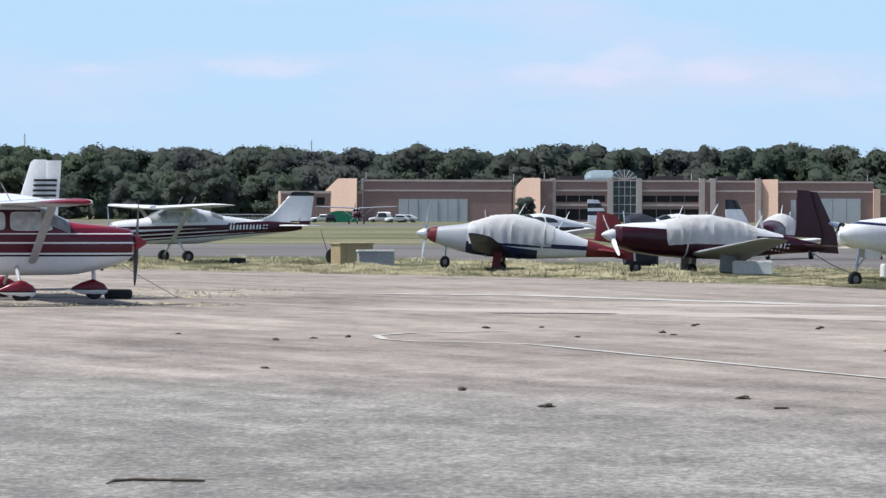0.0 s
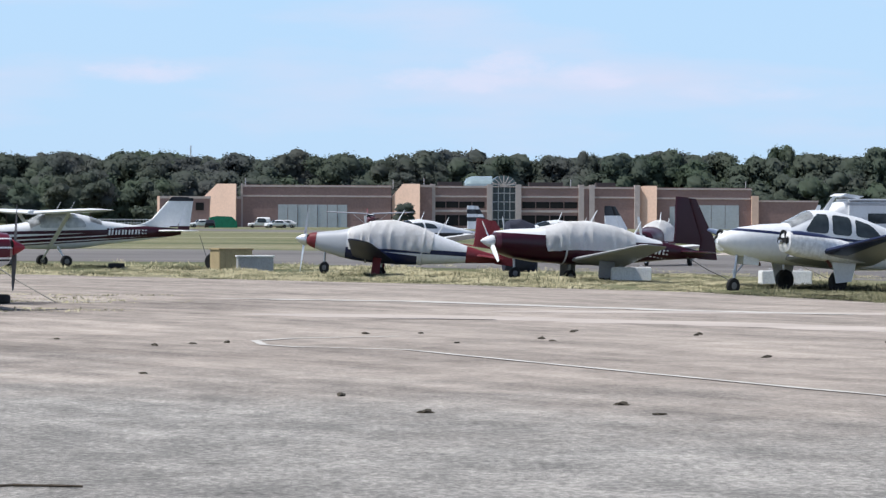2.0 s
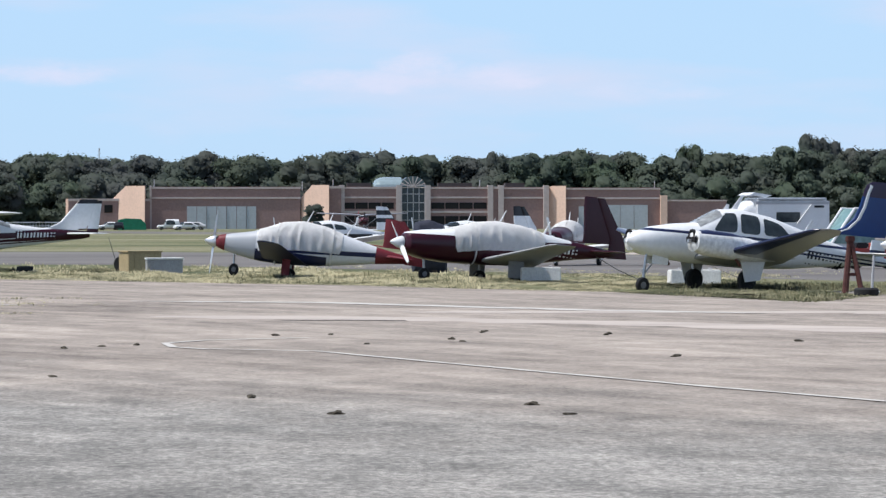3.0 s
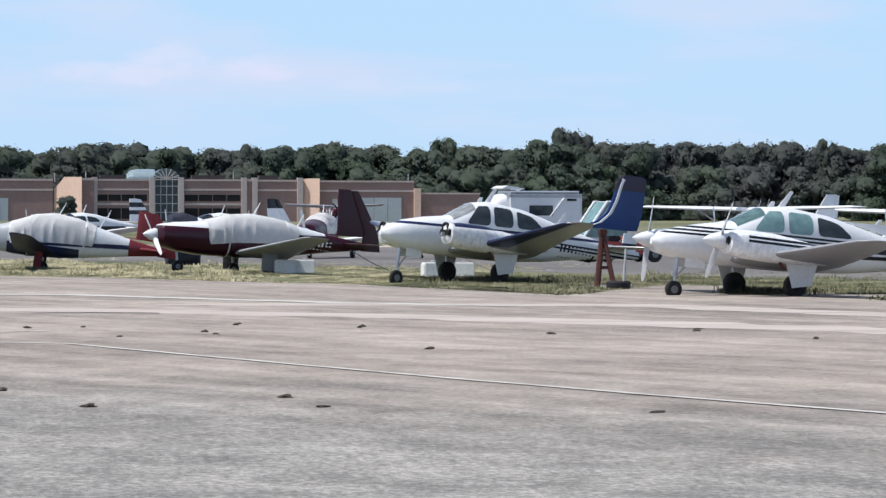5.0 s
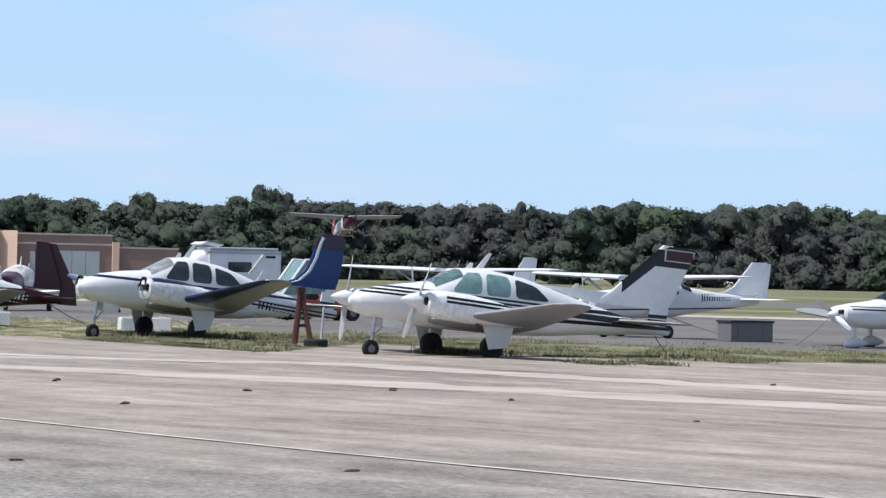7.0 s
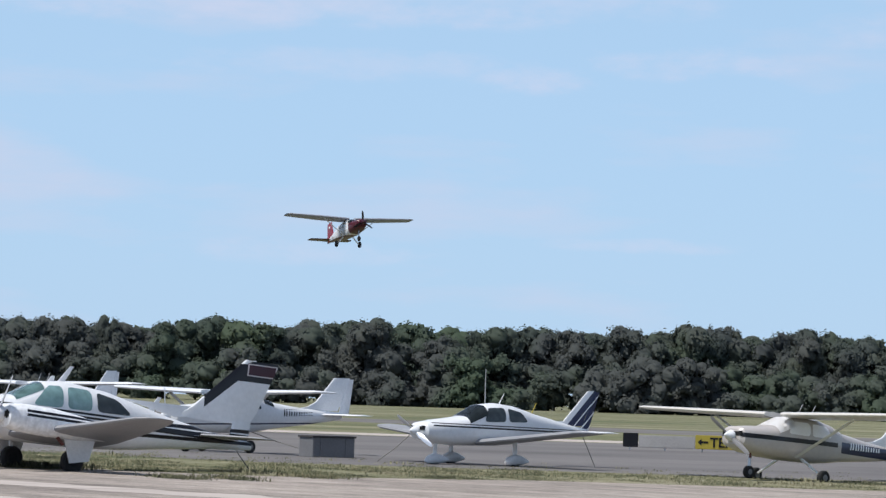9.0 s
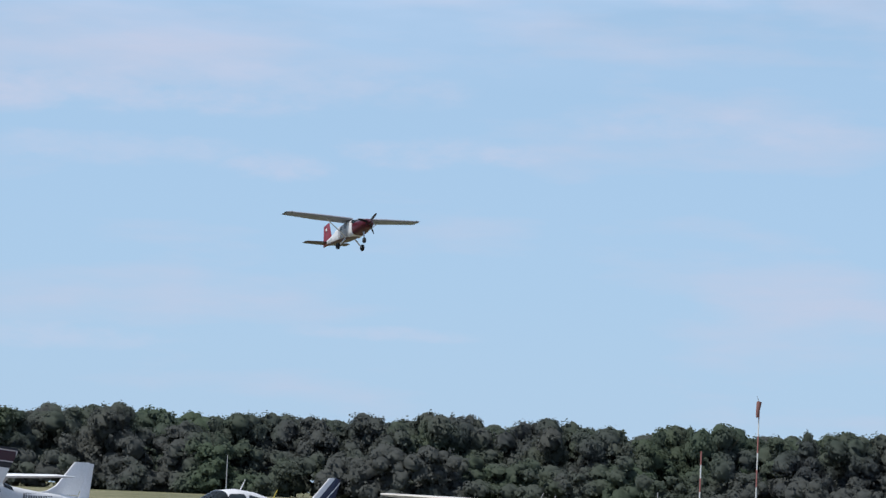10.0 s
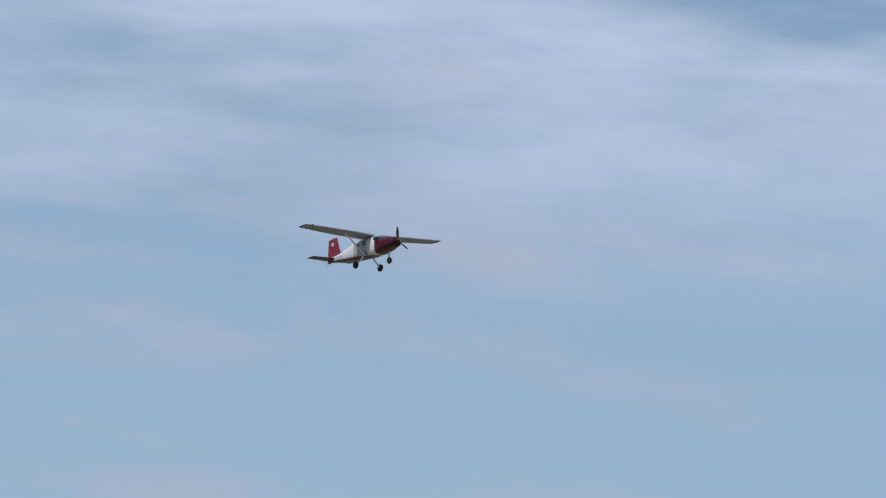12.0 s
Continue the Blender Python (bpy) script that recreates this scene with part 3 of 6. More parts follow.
        part("stabilizer", foil([(-3.95, 0.05 * s, 1.24, 1.15, 0.11), (-4.3, 1.95 * s, 1.25, 0.72, 0.06), (-4.5, 2.1 * s, 1.25, 0.4, 0.02)]), wing_paint, p)
    top = 2.72
    if rounded_fin:
        fin = [(-2.3, 0, 1.72, 2.6, 0.04), (-3.3, 0, 1.74, 1.95, 0.07), (-3.8, 0, 1.9, 1.5, 0.1), (-4.12, 0, 2.16, 1.25, 0.1), (-4.3, 0, 2.5, 1.1, 0.09), (-4.42, 0, 2.9, 1.02, 0.08), (-4.5, 0, 3.06, 0.95, 0.06), (-4.66, 0, 3.14, 0.7, 0.03), (-4.8, 0, 3.16, 0.4, 0.015)]
    else:
        fin = [(-1.9, 0, 1.88, 3.1, 0.03), (-3.3, 0, 1.6, 2.1, 0.08), (-3.8, 0, 1.9, 1.78, 0.1), (-5.06, 0, 3.05, 1.0, 0.07), (-5.14, 0, 3.11, 0.9, 0.03)]
    if rounded_fin:
        fin = [(x - 0.15, y, z, c, t) for x, y, z, c, t in fin]
    tail = part("fin", foil(fin, True), fin_paint, p)
    part("rudder", foil([(-4.85, 0, 0.98, 0.5, 0.09), (-4.9, 0, 1.35, 0.52, 0.09), (-4.95, 0, 1.66, 0.5, 0.08)], True), paint, p)
    if rounded_fin:
        edge = [(x - 0.09, 0, z - 0.02, 0.22, t * 1.1 + 0.012) for x, y, z, c, t in fin[1:7]] + [(-4.7, 0, 3.07, 0.2, 0.05)]
        part("fin_stripe", foil(edge, True), M["white"], tail)
    if cap:
        part("fin_cap", foil([(-5.03, 0, 3.03, 0.3, 0.085), (-5.15, 0, 3.135, 0.3, 0.04)], True), M["white"], p)
    bm = bmesh.new()
    rod(bm, (gx - 0.05, 0, 0.8), (gx, 0, 0.22 - droop), 0.04)
    rod(bm, (gx, 0, 0.45 - droop), (gx - 0.45, 0, 0.75), 0.02)
    for k in range(3):
        rod(bm, (gx, 0, 0.6 - droop - k * 0.04), (gx, 0, 0.58 - droop - k * 0.04), 0.07)
    part("nose_strut", bm, M["steel"], p)
    part("nose_gear_door", boxes((gx - 0.65, gx - 0.15, -0.2, -0.18, 0.52, 0.75), (gx - 0.65, gx - 0.15, 0.18, 0.2, 0.52, 0.75)), M["white"], p)
    wheel(p, gx, 0, 0.2 - droop, 0.2, 0.13, name="nose_wheel")
    for x, h in ((0.1, 0.14), (-0.15, 0.38), (-2.6, 0.3)):
        z = station(S, x)[2]
        part("antenna", foil([(x, 0, z - 0.06, 0.2, 0.03), (x - h * 0.9, 0, z + h, 0.1, 0.02)], True), M["white"], p)
    if marks:
        x0, x1, z, h, mat, count = marks
        for s in (1, -1):
            mark_bars(p, S, x0, x1, z, h, s, M[mat], count, 0.05)
    return p


def cherokee(m, label, paint, fin_paint):
    """A low-wing single with spatted gear."""
    p = top_thing("low_wing_airplane", m, label, "airplane", "parked low-wing aircraft")
    S = [(2.5, 0.95, 1.28, 0.3, 2.4), (2.4, 0.84, 1.36, 0.45, 2.6), (1.9, 0.72, 1.44, 0.53, 2.7), (1.1, 0.66, 1.52, 0.57, 2.8), (0.85, 0.66, 1.56, 0.58, 2.8), (0.1, 0.66, 1.93, 0.58, 2.8),
         (-0.5, 0.66, 1.98, 0.57, 2.8), (-1.2, 0.7, 1.9, 0.52, 2.6), (-2.2, 0.8, 1.65, 0.38, 2.4), (-3.6, 0.96, 1.36, 0.18, 2.2), (-4.5, 1.04, 1.2, 0.05, 2)]
    part("fuselage", hull(S), paint, p)
    part("windshield", wrap_patch(S, 0.83, 0.12, 22, 158), M["glass"], p)
    for s in (1, -1):
        part("door_window", side_patch(S, [(0.3, 1.4), (-0.6, 1.4), (-0.6, 1.84), (0.06, 1.83)], s), M["glass"], p)
        part("side_window", side_patch(S, [(-0.74, 1.4), (-1.6, 1.4), (-1.35, 1.7), (-0.74, 1.83)], s), M["glass"], p)
        w = [(0.55, 0.4 * s, 0.76, 1.65, 0.24), (0.5, 2.8 * s, 0.98, 1.6, 0.22), (0.45, 4.35 * s, 1.13, 1.58, 0.2), (0.35, 4.55 * s, 1.16, 1.4, 0.12), (0.15, 4.62 * s, 1.17, 1.0, 0.03)]
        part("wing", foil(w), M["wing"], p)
        part("stabilizer", foil([(-3.75, 0.04 * s, 1.12, 0.76, 0.09), (-3.75, 1.45 * s, 1.12, 0.76, 0.08), (-3.85, 1.55 * s, 1.12, 0.6, 0.02)]), M["white"], p)
        bm = bmesh.new()
        rod(bm, (-0.15, 1.5 * s, 0.85), (-0.15, 1.5 * s, 0.3), 0.08, 0.06)
        part("gear_leg", bm, M["white"], p)
        spat(p, -0.15, 1.5 * s, 0.2, M["white"], 0.75)
        wheel(p, -0.15, 1.5 * s, 0.19, 0.19)
    part("fin", foil([(-2.9, 0, 1.45, 1.2, 0.03), (-3.35, 0, 1.3, 0.95, 0.08), (-3.5, 0, 1.5, 0.86, 0.08), (-4.42, 0, 2.36, 0.42, 0.05), (-4.47, 0, 2.41, 0.36, 0.02)], True), fin_paint, p)
    part("rudder", foil([(-4.1, 0, 0.98, 0.36, 0.07), (-4.38, 0, 1.5, 0.3, 0.06), (-4.83, 0, 2.38, 0.16, 0.04)], True), fin_paint, p)
    bm = bmesh.new()
    rod(bm, (1.75, 0, 0.75), (1.78, 0, 0.25), 0.06)
    part("nose_strut", bm, M["white"], p)
    spat(p, 1.78, 0, 0.19, M["white"], 0.75, "nose_wheel_fairing")
    wheel(p, 1.78, 0, 0.18, 0.18, 0.13, name="nose_wheel")
    part("cowl_inlet", boxes((2.42, 2.515, -0.34, -0.12, 1.1, 1.26), (2.42, 2.515, 0.12, 0.34, 1.1, 1.26), bevel=0.02), M["dark"], p)
    for x, mat in ((-0.75, "white"), (-2.1, "yellow")):
        bm = bmesh.new()
        z = station(S, x)[2]
        rod(bm, (x, 0, z - 0.05), (x - 0.22, 0, z + 0.32), 0.022, 0.01, 6)
        part("antenna", bm, M[mat], p)
    propeller(p, 2.5, 0, 1.1, 0.94, 62, "white", "silver", 2, (0.3, 0.16))
    bm = bmesh.new()
    rod(bm, (-4.3, 0, 1.0), (-4.6, 0.3, 0.02), 0.012, None, 5)
    part("tie_down_rope", bm, M["rope"], p)
    return p


def utility_plane():
    """The red and white high-wing airplane that takes off; its propeller is a part of its own."""
    paint = livery("take_off_livery", WHITE, [(1.45, 4.0, -1, 0, 5, (0.075, 0.006, 0.015)), (-1.3, 0.55, -1, 0, 5, (0.42, 0.42, 0.44)), (-6, 4, 0.3, -0.1, 0.8, (0.08, 0.025, 0.035)), (-6, -4.5, -1, 0, 6, (0.26, 0.01, 0.025))], 0.35)
    p = top_thing("utility_airplane", Matrix(), "red and white high-wing utility airplane taking off and climbing", "airplane")
    S = [(3.45, 1.42, 1.86, 0.34, 2.6), (3.3, 1.3, 1.98, 0.5, 2.8), (2.5, 1.12, 2.06, 0.6, 3), (1.9, 1.02, 2.1, 0.63, 3.2), (1.2, 0.98, 2.4, 0.64, 3.4), (0.4, 0.98, 2.48, 0.64, 3.8), (-1.4, 1.04, 2.4, 0.62, 3.6),
         (-2.6, 1.18, 2.16, 0.46, 3), (-3.8, 1.34, 1.98, 0.3, 2.8), (-5.1, 1.5, 1.84, 0.13, 2.4), (-5.4, 1.56, 1.8, 0.06, 2)]
    part("fuselage", hull(S), paint, p)
    part("windshield", wrap_patch(S, 1.85, 1.22, 24, 156), M["glass"], p)
    for s in (1, -1):
        for x, w_ in ((0.1, 0.24), (-0.7, 0.2)):
            part("cabin_window", side_patch(S, [(x + w_, 1.85), (x - w_, 1.85), (x - w_, 2.18), (x + w_, 2.18)], s), M["glass"], p)
        # white wing painted grey, with the shade of its underside in the colour
        wing = part("wing", foil([(1.05, 0.3 * s, 2.5, 1.75, 0.26), (1.02, 3.0 * s, 2.62, 1.72, 0.25), (0.85, 5.9 * s, 2.75, 1.3, 0.17), (0.7, 6.08 * s, 2.78, 1.1, 0.08)]), shade("underside_shade_grey", (0.3, 0.31, 0.35), 0.5), p)
        part("wing_tip", foil([(0.9, 5.72 * s, 2.742, 1.37, 0.19), (0.6, 6.14 * s, 2.8, 1.1, 0.05)]), M["black"], wing)
        bm = skin(bmesh.new(), [[(x + a, y * s, z + b) for a, b in ((0.1, 0), (0, 0.04), (-0.1, 0), (0, -0.04))] for x, y, z in ((0.2, 0.58, 1.08), (0.35, 2.4, 2.5))])
        part("wing_strut", bm, M["white"], p)
        part("stabilizer", foil([(-4.3, 0.05 * s, 1.72, 1.3, 0.12), (-4.55, 1.95 * s, 1.74, 0.95, 0.08), (-4.7, 2.05 * s, 1.74, 0.7, 0.03)]), M["maroon"], p)
        bm = bmesh.new()
        rod(bm, (-0.25, 0.45 * s, 1.08), (-0.3, 1.05 * s, 0.42), 0.07, 0.05)
        part("gear_leg", bm, M["white"], p)
        wheel(p, -0.3, 1.12 * s, 0.4, 0.28, 0.2, "dark")
    part("fin", foil([(-3.2, 0, 1.95, 1.9, 0.04), (-3.9, 0, 2.2, 1.4, 0.1), (-4.1, 0, 2.8, 1.0, 0.09), (-4.25, 0, 3.3, 0.75, 0.07), (-4.28, 0, 3.35, 0.7, 0.02)], True), M["red"], p)
    part("rudder", foil([(-5.05, 0, 1.48, 0.55, 0.09), (-4.95, 0, 3.28, 0.45, 0.05)], True), M["red"], p)
    part("fin_badge", boxes((-4.95, -4.72, -0.062, 0.062, 2.75, 3.0), bevel=0.01), M["white"], p)
    bm = bmesh.new()
    rod(bm, (2.4, 0, 1.2), (2.46, 0, 0.4), 0.07, 0.05)
    part("nose_strut", bm, M["steel"], p)
    wheel(p, 2.46, 0, 0.36, 0.24, 0.17, "dark", "nose_wheel")
    mark_bars(p, S, -4.3, -3.0, 1.5, 0.24, -1, M["grey"], 5, 0.0)
    part("cowl_inlet", boxes((3.38, 3.465, -0.3, 0.3, 1.5, 1.64), bevel=0.02), M["dark"], p)
    hub = part("propeller", lathe(bmesh.new(), [(0, 0.2), (0.1, 0.21), (0.3, 0.13), (0.42, 0.02)]), M["maroon"], p)
    for k in range(3):
        mm = pose(0.12, 0, 0, 120 * k)
        rings = []
        for s_, c, tw in ((0.1, 0.12, 50), (0.4, 0.2, 34), (0.75, 0.19, 22), (1.0, 0.09, 16)):
            a = radians(tw)
            rings.append([mm @ Vector((u * math.sin(a) + v * math.cos(a), u * math.cos(a) - v * math.sin(a), s_ * 1.05)) for u, v in ((-c / 2, 0), (0, 0.02), (c / 2, 0), (0, -0.02))])
        part("blade", skin(bmesh.new(), rings), M["dark"], hub)
    hub.location = (3.45, 0, 1.66)
    return p, hub


# ---- ground ----
def sheet(name, pts, z, mat, label, category="ground"):
    bm = bmesh.new()
    bm.faces.new([bm.verts.new((x, y, z)) for x, y in pts])
    bmesh.ops.triangulate(bm, faces=bm.faces[:])
    return tagged(part(name, bm, mat, smooth=False), label, category, kind="structure")


def ground_mat(name, stops, sx, sy, rough=0.9, fine=9.0, streak=0.5, speck=0.12):
    """Ground colour: broad patches stretched along the field, and grain."""
    m = bpy.data.materials.new(name)
    m.use_nodes = True
    n, l = m.node_tree.nodes, m.node_tree.links
    b = n["Principled BSDF"]
    b.inputs["Roughness"].default_value = rough
    b.inputs["Specular IOR Level"].default_value = 0.2
    tc, mp = n.new("ShaderNodeTexCoord"), n.new("ShaderNodeMapping")
    mp.inputs["Scale"].default_value = (sx, sy, 1)
    mp.inputs["Rotation"].default_value = (0, 0, radians(-12))
    l.new(tc.outputs["Object"], mp.inputs["Vector"])
    big, grain = n.new("ShaderNodeTexNoise"), n.new("ShaderNodeTexNoise")
    big.inputs["Scale"].default_value, big.inputs["Detail"].default_value, big.inputs["Roughness"].default_value = 1.0, 8, 0.62
    grain.inputs["Scale"].default_value, grain.inputs["Detail"].default_value = fine, 6
    l.new(mp.outputs[0], big.inputs["Vector"])
    l.new(tc.outputs["Object"], grain.inputs["Vector"])
    mad = n.new("ShaderNodeMath")
    mad.operation = "MULTIPLY_ADD"
    l.new(grain.outputs["Fac"], mad.inputs[0])
    mad.inputs[1].default_value = speck * 2
    l.new(big.outputs["Fac"], mad.inputs[2])
    off = n.new("ShaderNodeMath")
    off.operation = "SUBTRACT"
    l.new(mad.outputs[0], off.inputs[0])
    off.inputs[1].default_value = speck
    ramp = n.new("ShaderNodeValToRGB")
    ramp.color_ramp.elements.remove(ramp.color_ramp.elements[1])
    for i, (k, c) in enumerate(stops):
        e = ramp.color_ramp.elements[0] if i == 0 else ramp.color_ramp.elements.new(k)
        e.position, e.color = k, (*c, 1)
    l.new(off.outputs[0], ramp.inputs[0])
    l.new(ramp.outputs[0], b.inputs["Base Color"])
    bp = n.new("ShaderNodeBump")
    bp.inputs["Strength"].default_value, bp.inputs["Distance"].default_value = streak, 0.02
    l.new(grain.outputs["Fac"], bp.inputs["Height"])
    l.new(bp.outputs[0], b.inputs["Normal"])
    return m


GRASS = ground_mat("dry_grass_field", [(0.32, (0.062, 0.074, 0.034)), (0.43, (0.108, 0.118, 0.056)), (0.52, (0.16, 0.158, 0.085)), (0.6, (0.225, 0.207, 0.13)), (0.72, (0.30, 0.268, 0.185))], 0.022, 0.05, 0.95, 1.2, 0.5, 0.2)
TAXI = ground_mat("grey_taxiway", [(0.3, (0.10, 0.093, 0.09)), (0.5, (0.145, 0.136, 0.132)), (0.7, (0.19, 0.178, 0.168))], 0.05, 0.07, 0.92, 3.0)
PALE = ground_mat("pale_concrete_strip", [(0.3, (0.30, 0.262, 0.235)), (0.45, (0.42, 0.37, 0.332)), (0.7, (0.50, 0.445, 0.40))], 0.25, 0.6, 0.9, 6.0)
LINE = ground_mat("worn_white_line", [(0.3, (0.34, 0.31, 0.29)), (0.5, (0.5, 0.48, 0.45)), (0.7, (0.58, 0.56, 0.53))], 1.2, 1.2, 0.9, 20.0)
DARK = ground_mat("dark_tar_and_shade", [(0.3, (0.08, 0.075, 0.072)), (0.6, (0.12, 0.11, 0.105))], 0.4, 0.8, 0.85, 15.0)



def asphalt():
    """Old apron: pinkish worn lanes far out, coarse bluish aggregate nearer, streaks along the lanes."""
    m = bpy.data.materials.new("weathered_asphalt")
    m.use_nodes = True
    n, l = m.node_tree.nodes, m.node_tree.links
    b = n["Principled BSDF"]
    b.inputs["Roughness"].default_value, b.inputs["Specular IOR Level"].default_value = 0.92, 0.2
    tc = n.new("ShaderNodeTexCoord")

    def tex(scale, detail, rough, sx=1.0, sy=1.0, turn=0.0):
        mp, k = n.new("ShaderNodeMapping"), n.new("ShaderNodeTexNoise")
        rot = n.new("ShaderNodeMapping")
        rot.inputs["Rotation"].default_value = (0, 0, radians(turn))
        mp.inputs["Scale"].default_value = (sx, sy, 1)
        l.new(tc.outputs["Object"], rot.inputs["Vector"])
        l.new(rot.outputs[0], mp.inputs["Vector"])
        l.new(mp.outputs[0], k.inputs["Vector"])
        k.inputs["Scale"].default_value, k.inputs["Detail"].default_value, k.inputs["Roughness"].default_value = scale, detail, rough
        return k.outputs["Fac"]

    def calc(op, a, c, d=None):
        k = n.new("ShaderNodeMath")
        k.operation = op
        for i, v in enumerate((a, c, d)):
            if v is None:
                continue
            if isinstance(v, (int, float)):
                k.inputs[i].default_value = v
            else:
                l.new(v, k.inputs[i])
        return k.outputs[0]

    def ramp(src, stops):
        r = n.new("ShaderNodeValToRGB")
        e0 = r.color_ramp.elements
        e0.remove(e0[1])
        for i, (k, c) in enumerate(stops):
            e = e0[0] if i == 0 else e0.new(k)
            e.position, e.color = k, (*c, 1)
        l.new(src, r.inputs[0])
        return r.outputs[0]

    broad, streak, mid, grain = tex(0.11, 7, 0.6), tex(1.0, 8, 0.64, 0.16, 0.85, 62), tex(1.3, 9, 0.75, 1.2, 0.6), tex(1.0, 9, 0.85, 14.0, 7.0)
    far = calc("ADD", calc("MULTIPLY_ADD", streak, 0.5, calc("MULTIPLY", broad, 0.4)), calc("MULTIPLY_ADD", mid, 0.4, calc("MULTIPLY_ADD", grain, 0.7, -0.5)))
    near = calc("ADD", calc("MULTIPLY_ADD", grain, 1.15, calc("MULTIPLY", broad, 0.2)), calc("MULTIPLY_ADD", mid, 0.5, calc("MULTIPLY_ADD", streak, 0.3, -0.53)))
    c_far = ramp(far, [(0.33, (0.125, 0.108, 0.093)), (0.44, (0.235, 0.204, 0.178)), (0.54, (0.335, 0.291, 0.253)), (0.68, (0.49, 0.428, 0.372))])
    c_near = ramp(near, [(0.28, (0.045, 0.043, 0.04)), (0.42, (0.14, 0.134, 0.124)), (0.54, (0.225, 0.215, 0.198)), (0.74, (0.5, 0.468, 0.43))])
    sep = n.new("ShaderNodeSeparateXYZ")
    l.new(tc.outputs["Object"], sep.inputs[0])
    edge = calc("ADD", calc("MULTIPLY_ADD", sep.outputs["X"], 1.0, sep.outputs["Y"]), calc("MULTIPLY_ADD", tex(0.16, 6, 0.65), 26.0, calc("MULTIPLY_ADD", mid, 5.0, -15.5)))
    rng_ = n.new("ShaderNodeMapRange")
    rng_.inputs["From Min"].default_value, rng_.inputs["From Max"].default_value = 31.0, 46.0
    l.new(edge, rng_.inputs["Value"])
    mix = n.new("ShaderNodeMix")
    mix.data_type = "RGBA"
    l.new(rng_.outputs[0], mix.inputs[0])
    l.new(c_near, mix.inputs[6])
    l.new(c_far, mix.inputs[7])
    l.new(mix.outputs[2], b.inputs["Base Color"])
    bp = n.new("ShaderNodeBump")
    bp.inputs["Strength"].default_value, bp.inputs["Distance"].default_value = 0.5, 0.02
    l.new(grain, bp.inputs["Height"])
    l.new(bp.outputs[0], b.inputs["Normal"])
    return m


ASPHALT = asphalt()
sheet("ground", [(-3000, -600), (3000, -600), (3000, 4000), (-3000, 4000)], 0.0, GRASS, "dry yellow-green grass airfield reaching the woods", "grass")
sheet("apron", [(-200, -300), (300, -300), (300, 96), (120, 86), (60, 80), (45, 79), (29.9, 83.0), (25.5, 81.5), (22, 81.0), (19.6, 83), (18.8, 92), (15.5, 95), (14.2, 90), (13, 82), (11.2, 88.5), (9.5, 94.5), (3.5, 104), (-9, 118), (-60, 140), (-200, 150)],
      0.004, ASPHALT, "weathered pinkish-grey asphalt apron with worn streaks", "pavement")
sheet("taxiway", [(-300, 170), (-60, 160), (-4, 153), (12, 126), (20, 108), (27, 98), (45, 92), (120, 98), (300, 110), (300, 175), (110, 165), (60, 170), (20, 195), (-6, 214), (-60, 225), (-300, 250)], 0.004, TAXI, "grey asphalt taxiway between strips of grass", "pavement")
sheet("concrete_strip", [(20, 197), (60, 172), (110, 167), (300, 177), (300, 187), (110, 178), (62, 183), (22, 208)], 0.008, PALE, "pale concrete edge strip along the taxiway", "pavement")
_d = Vector((0.37, -0.929))
_n = Vector((0.929, 0.37))
_c = Vector((-15, 556))
sheet("runway", [tuple(_c + _d * a + _n * b) for a, b in ((-900, -15), (700, -15), (700, 15), (-900, 15))], 0.006, TAXI, "grey asphalt runway across the grass", "runway")


def stripe(pts, width, mat=None, label="worn white painted line on the asphalt", z=0.014, name="painted_line", ragged=0.25):
    """A strip along a line, with uneven edges."""
    ps = [Vector((x, y)) for x, y in pts]
    fine = []
    for i in range(len(ps) - 1):
        k = max(2, int((ps[i + 1] - ps[i]).length / 0.5))
        fine += [ps[i].lerp(ps[i + 1], j / k) for j in range(k)]
    fine.append(ps[-1])
    bm = bmesh.new()
    left, right = [], []
    for i, p in enumerate(fine):
        d = (fine[min(i + 1, len(fine) - 1)] - fine[max(i - 1, 0)]).normalized()
        n = Vector((-d.y, d.x)) * width / 2
        end = min(1.0, 0.25 + 0.25 * min(i, len(fine) - 1 - i)) if width > 0.5 else 1.0
        left.append(bm.verts.new((*(p + n * end * (1 + ragged * 2 * noise.noise((i * 0.37, width, 1)))), z)))
        right.append(bm.verts.new((*(p - n * end * (1 + ragged * 2 * noise.noise((i * 0.37, width, 7)))), z)))
    for i in range(len(fine) - 1):
        bm.faces.new((left[i], left[i + 1], right[i + 1], right[i]))
    return tagged(part(name, bm, mat or LINE, smooth=False), label, "marking", kind="structure")


stripe([(-0.3, 52.4), (-0.85, 53.4), (-1.0, 55.1), (-0.4, 56.4), (1.2, 57.5)], 0.14)
stripe([(-0.3, 52.6), (1.2, 51.6), (3.0, 46.5), (5.0, 41.0), (6.6, 37.0), (8.8, 32.0), (12, 26)], 0.13)
stripe([(-2.3, 83.8), (2.0, 82), (5.2, 77.5), (7.5, 74.6), (10.5, 72.0)], 0.8)
stripe([(-6.2, 80.5), (-4.6, 80.3)], 0.9)
band_z = 0.004
for pts, wd in (([(-1.5, 70.8), (0.7, 70.2), (3.4, 68.5), (7.6, 65.0), (12.9, 58.5), (20, 49)], 2.3), ([(3.4, 73.5), (12.9, 73), (17, 64.5), (24, 52)], 1.9)):
    band_z += 0.002
    stripe(pts, wd, PALE, "pale sun-bleached band in the asphalt", band_z, "pale_band", 0.3)
stripe([(0.9, 67.4), (2.0, 67.7), (3.2, 67.4)], 0.75, DARK, "dark tar repair patch in the asphalt", 0.012, "tar_and_shade_patch")
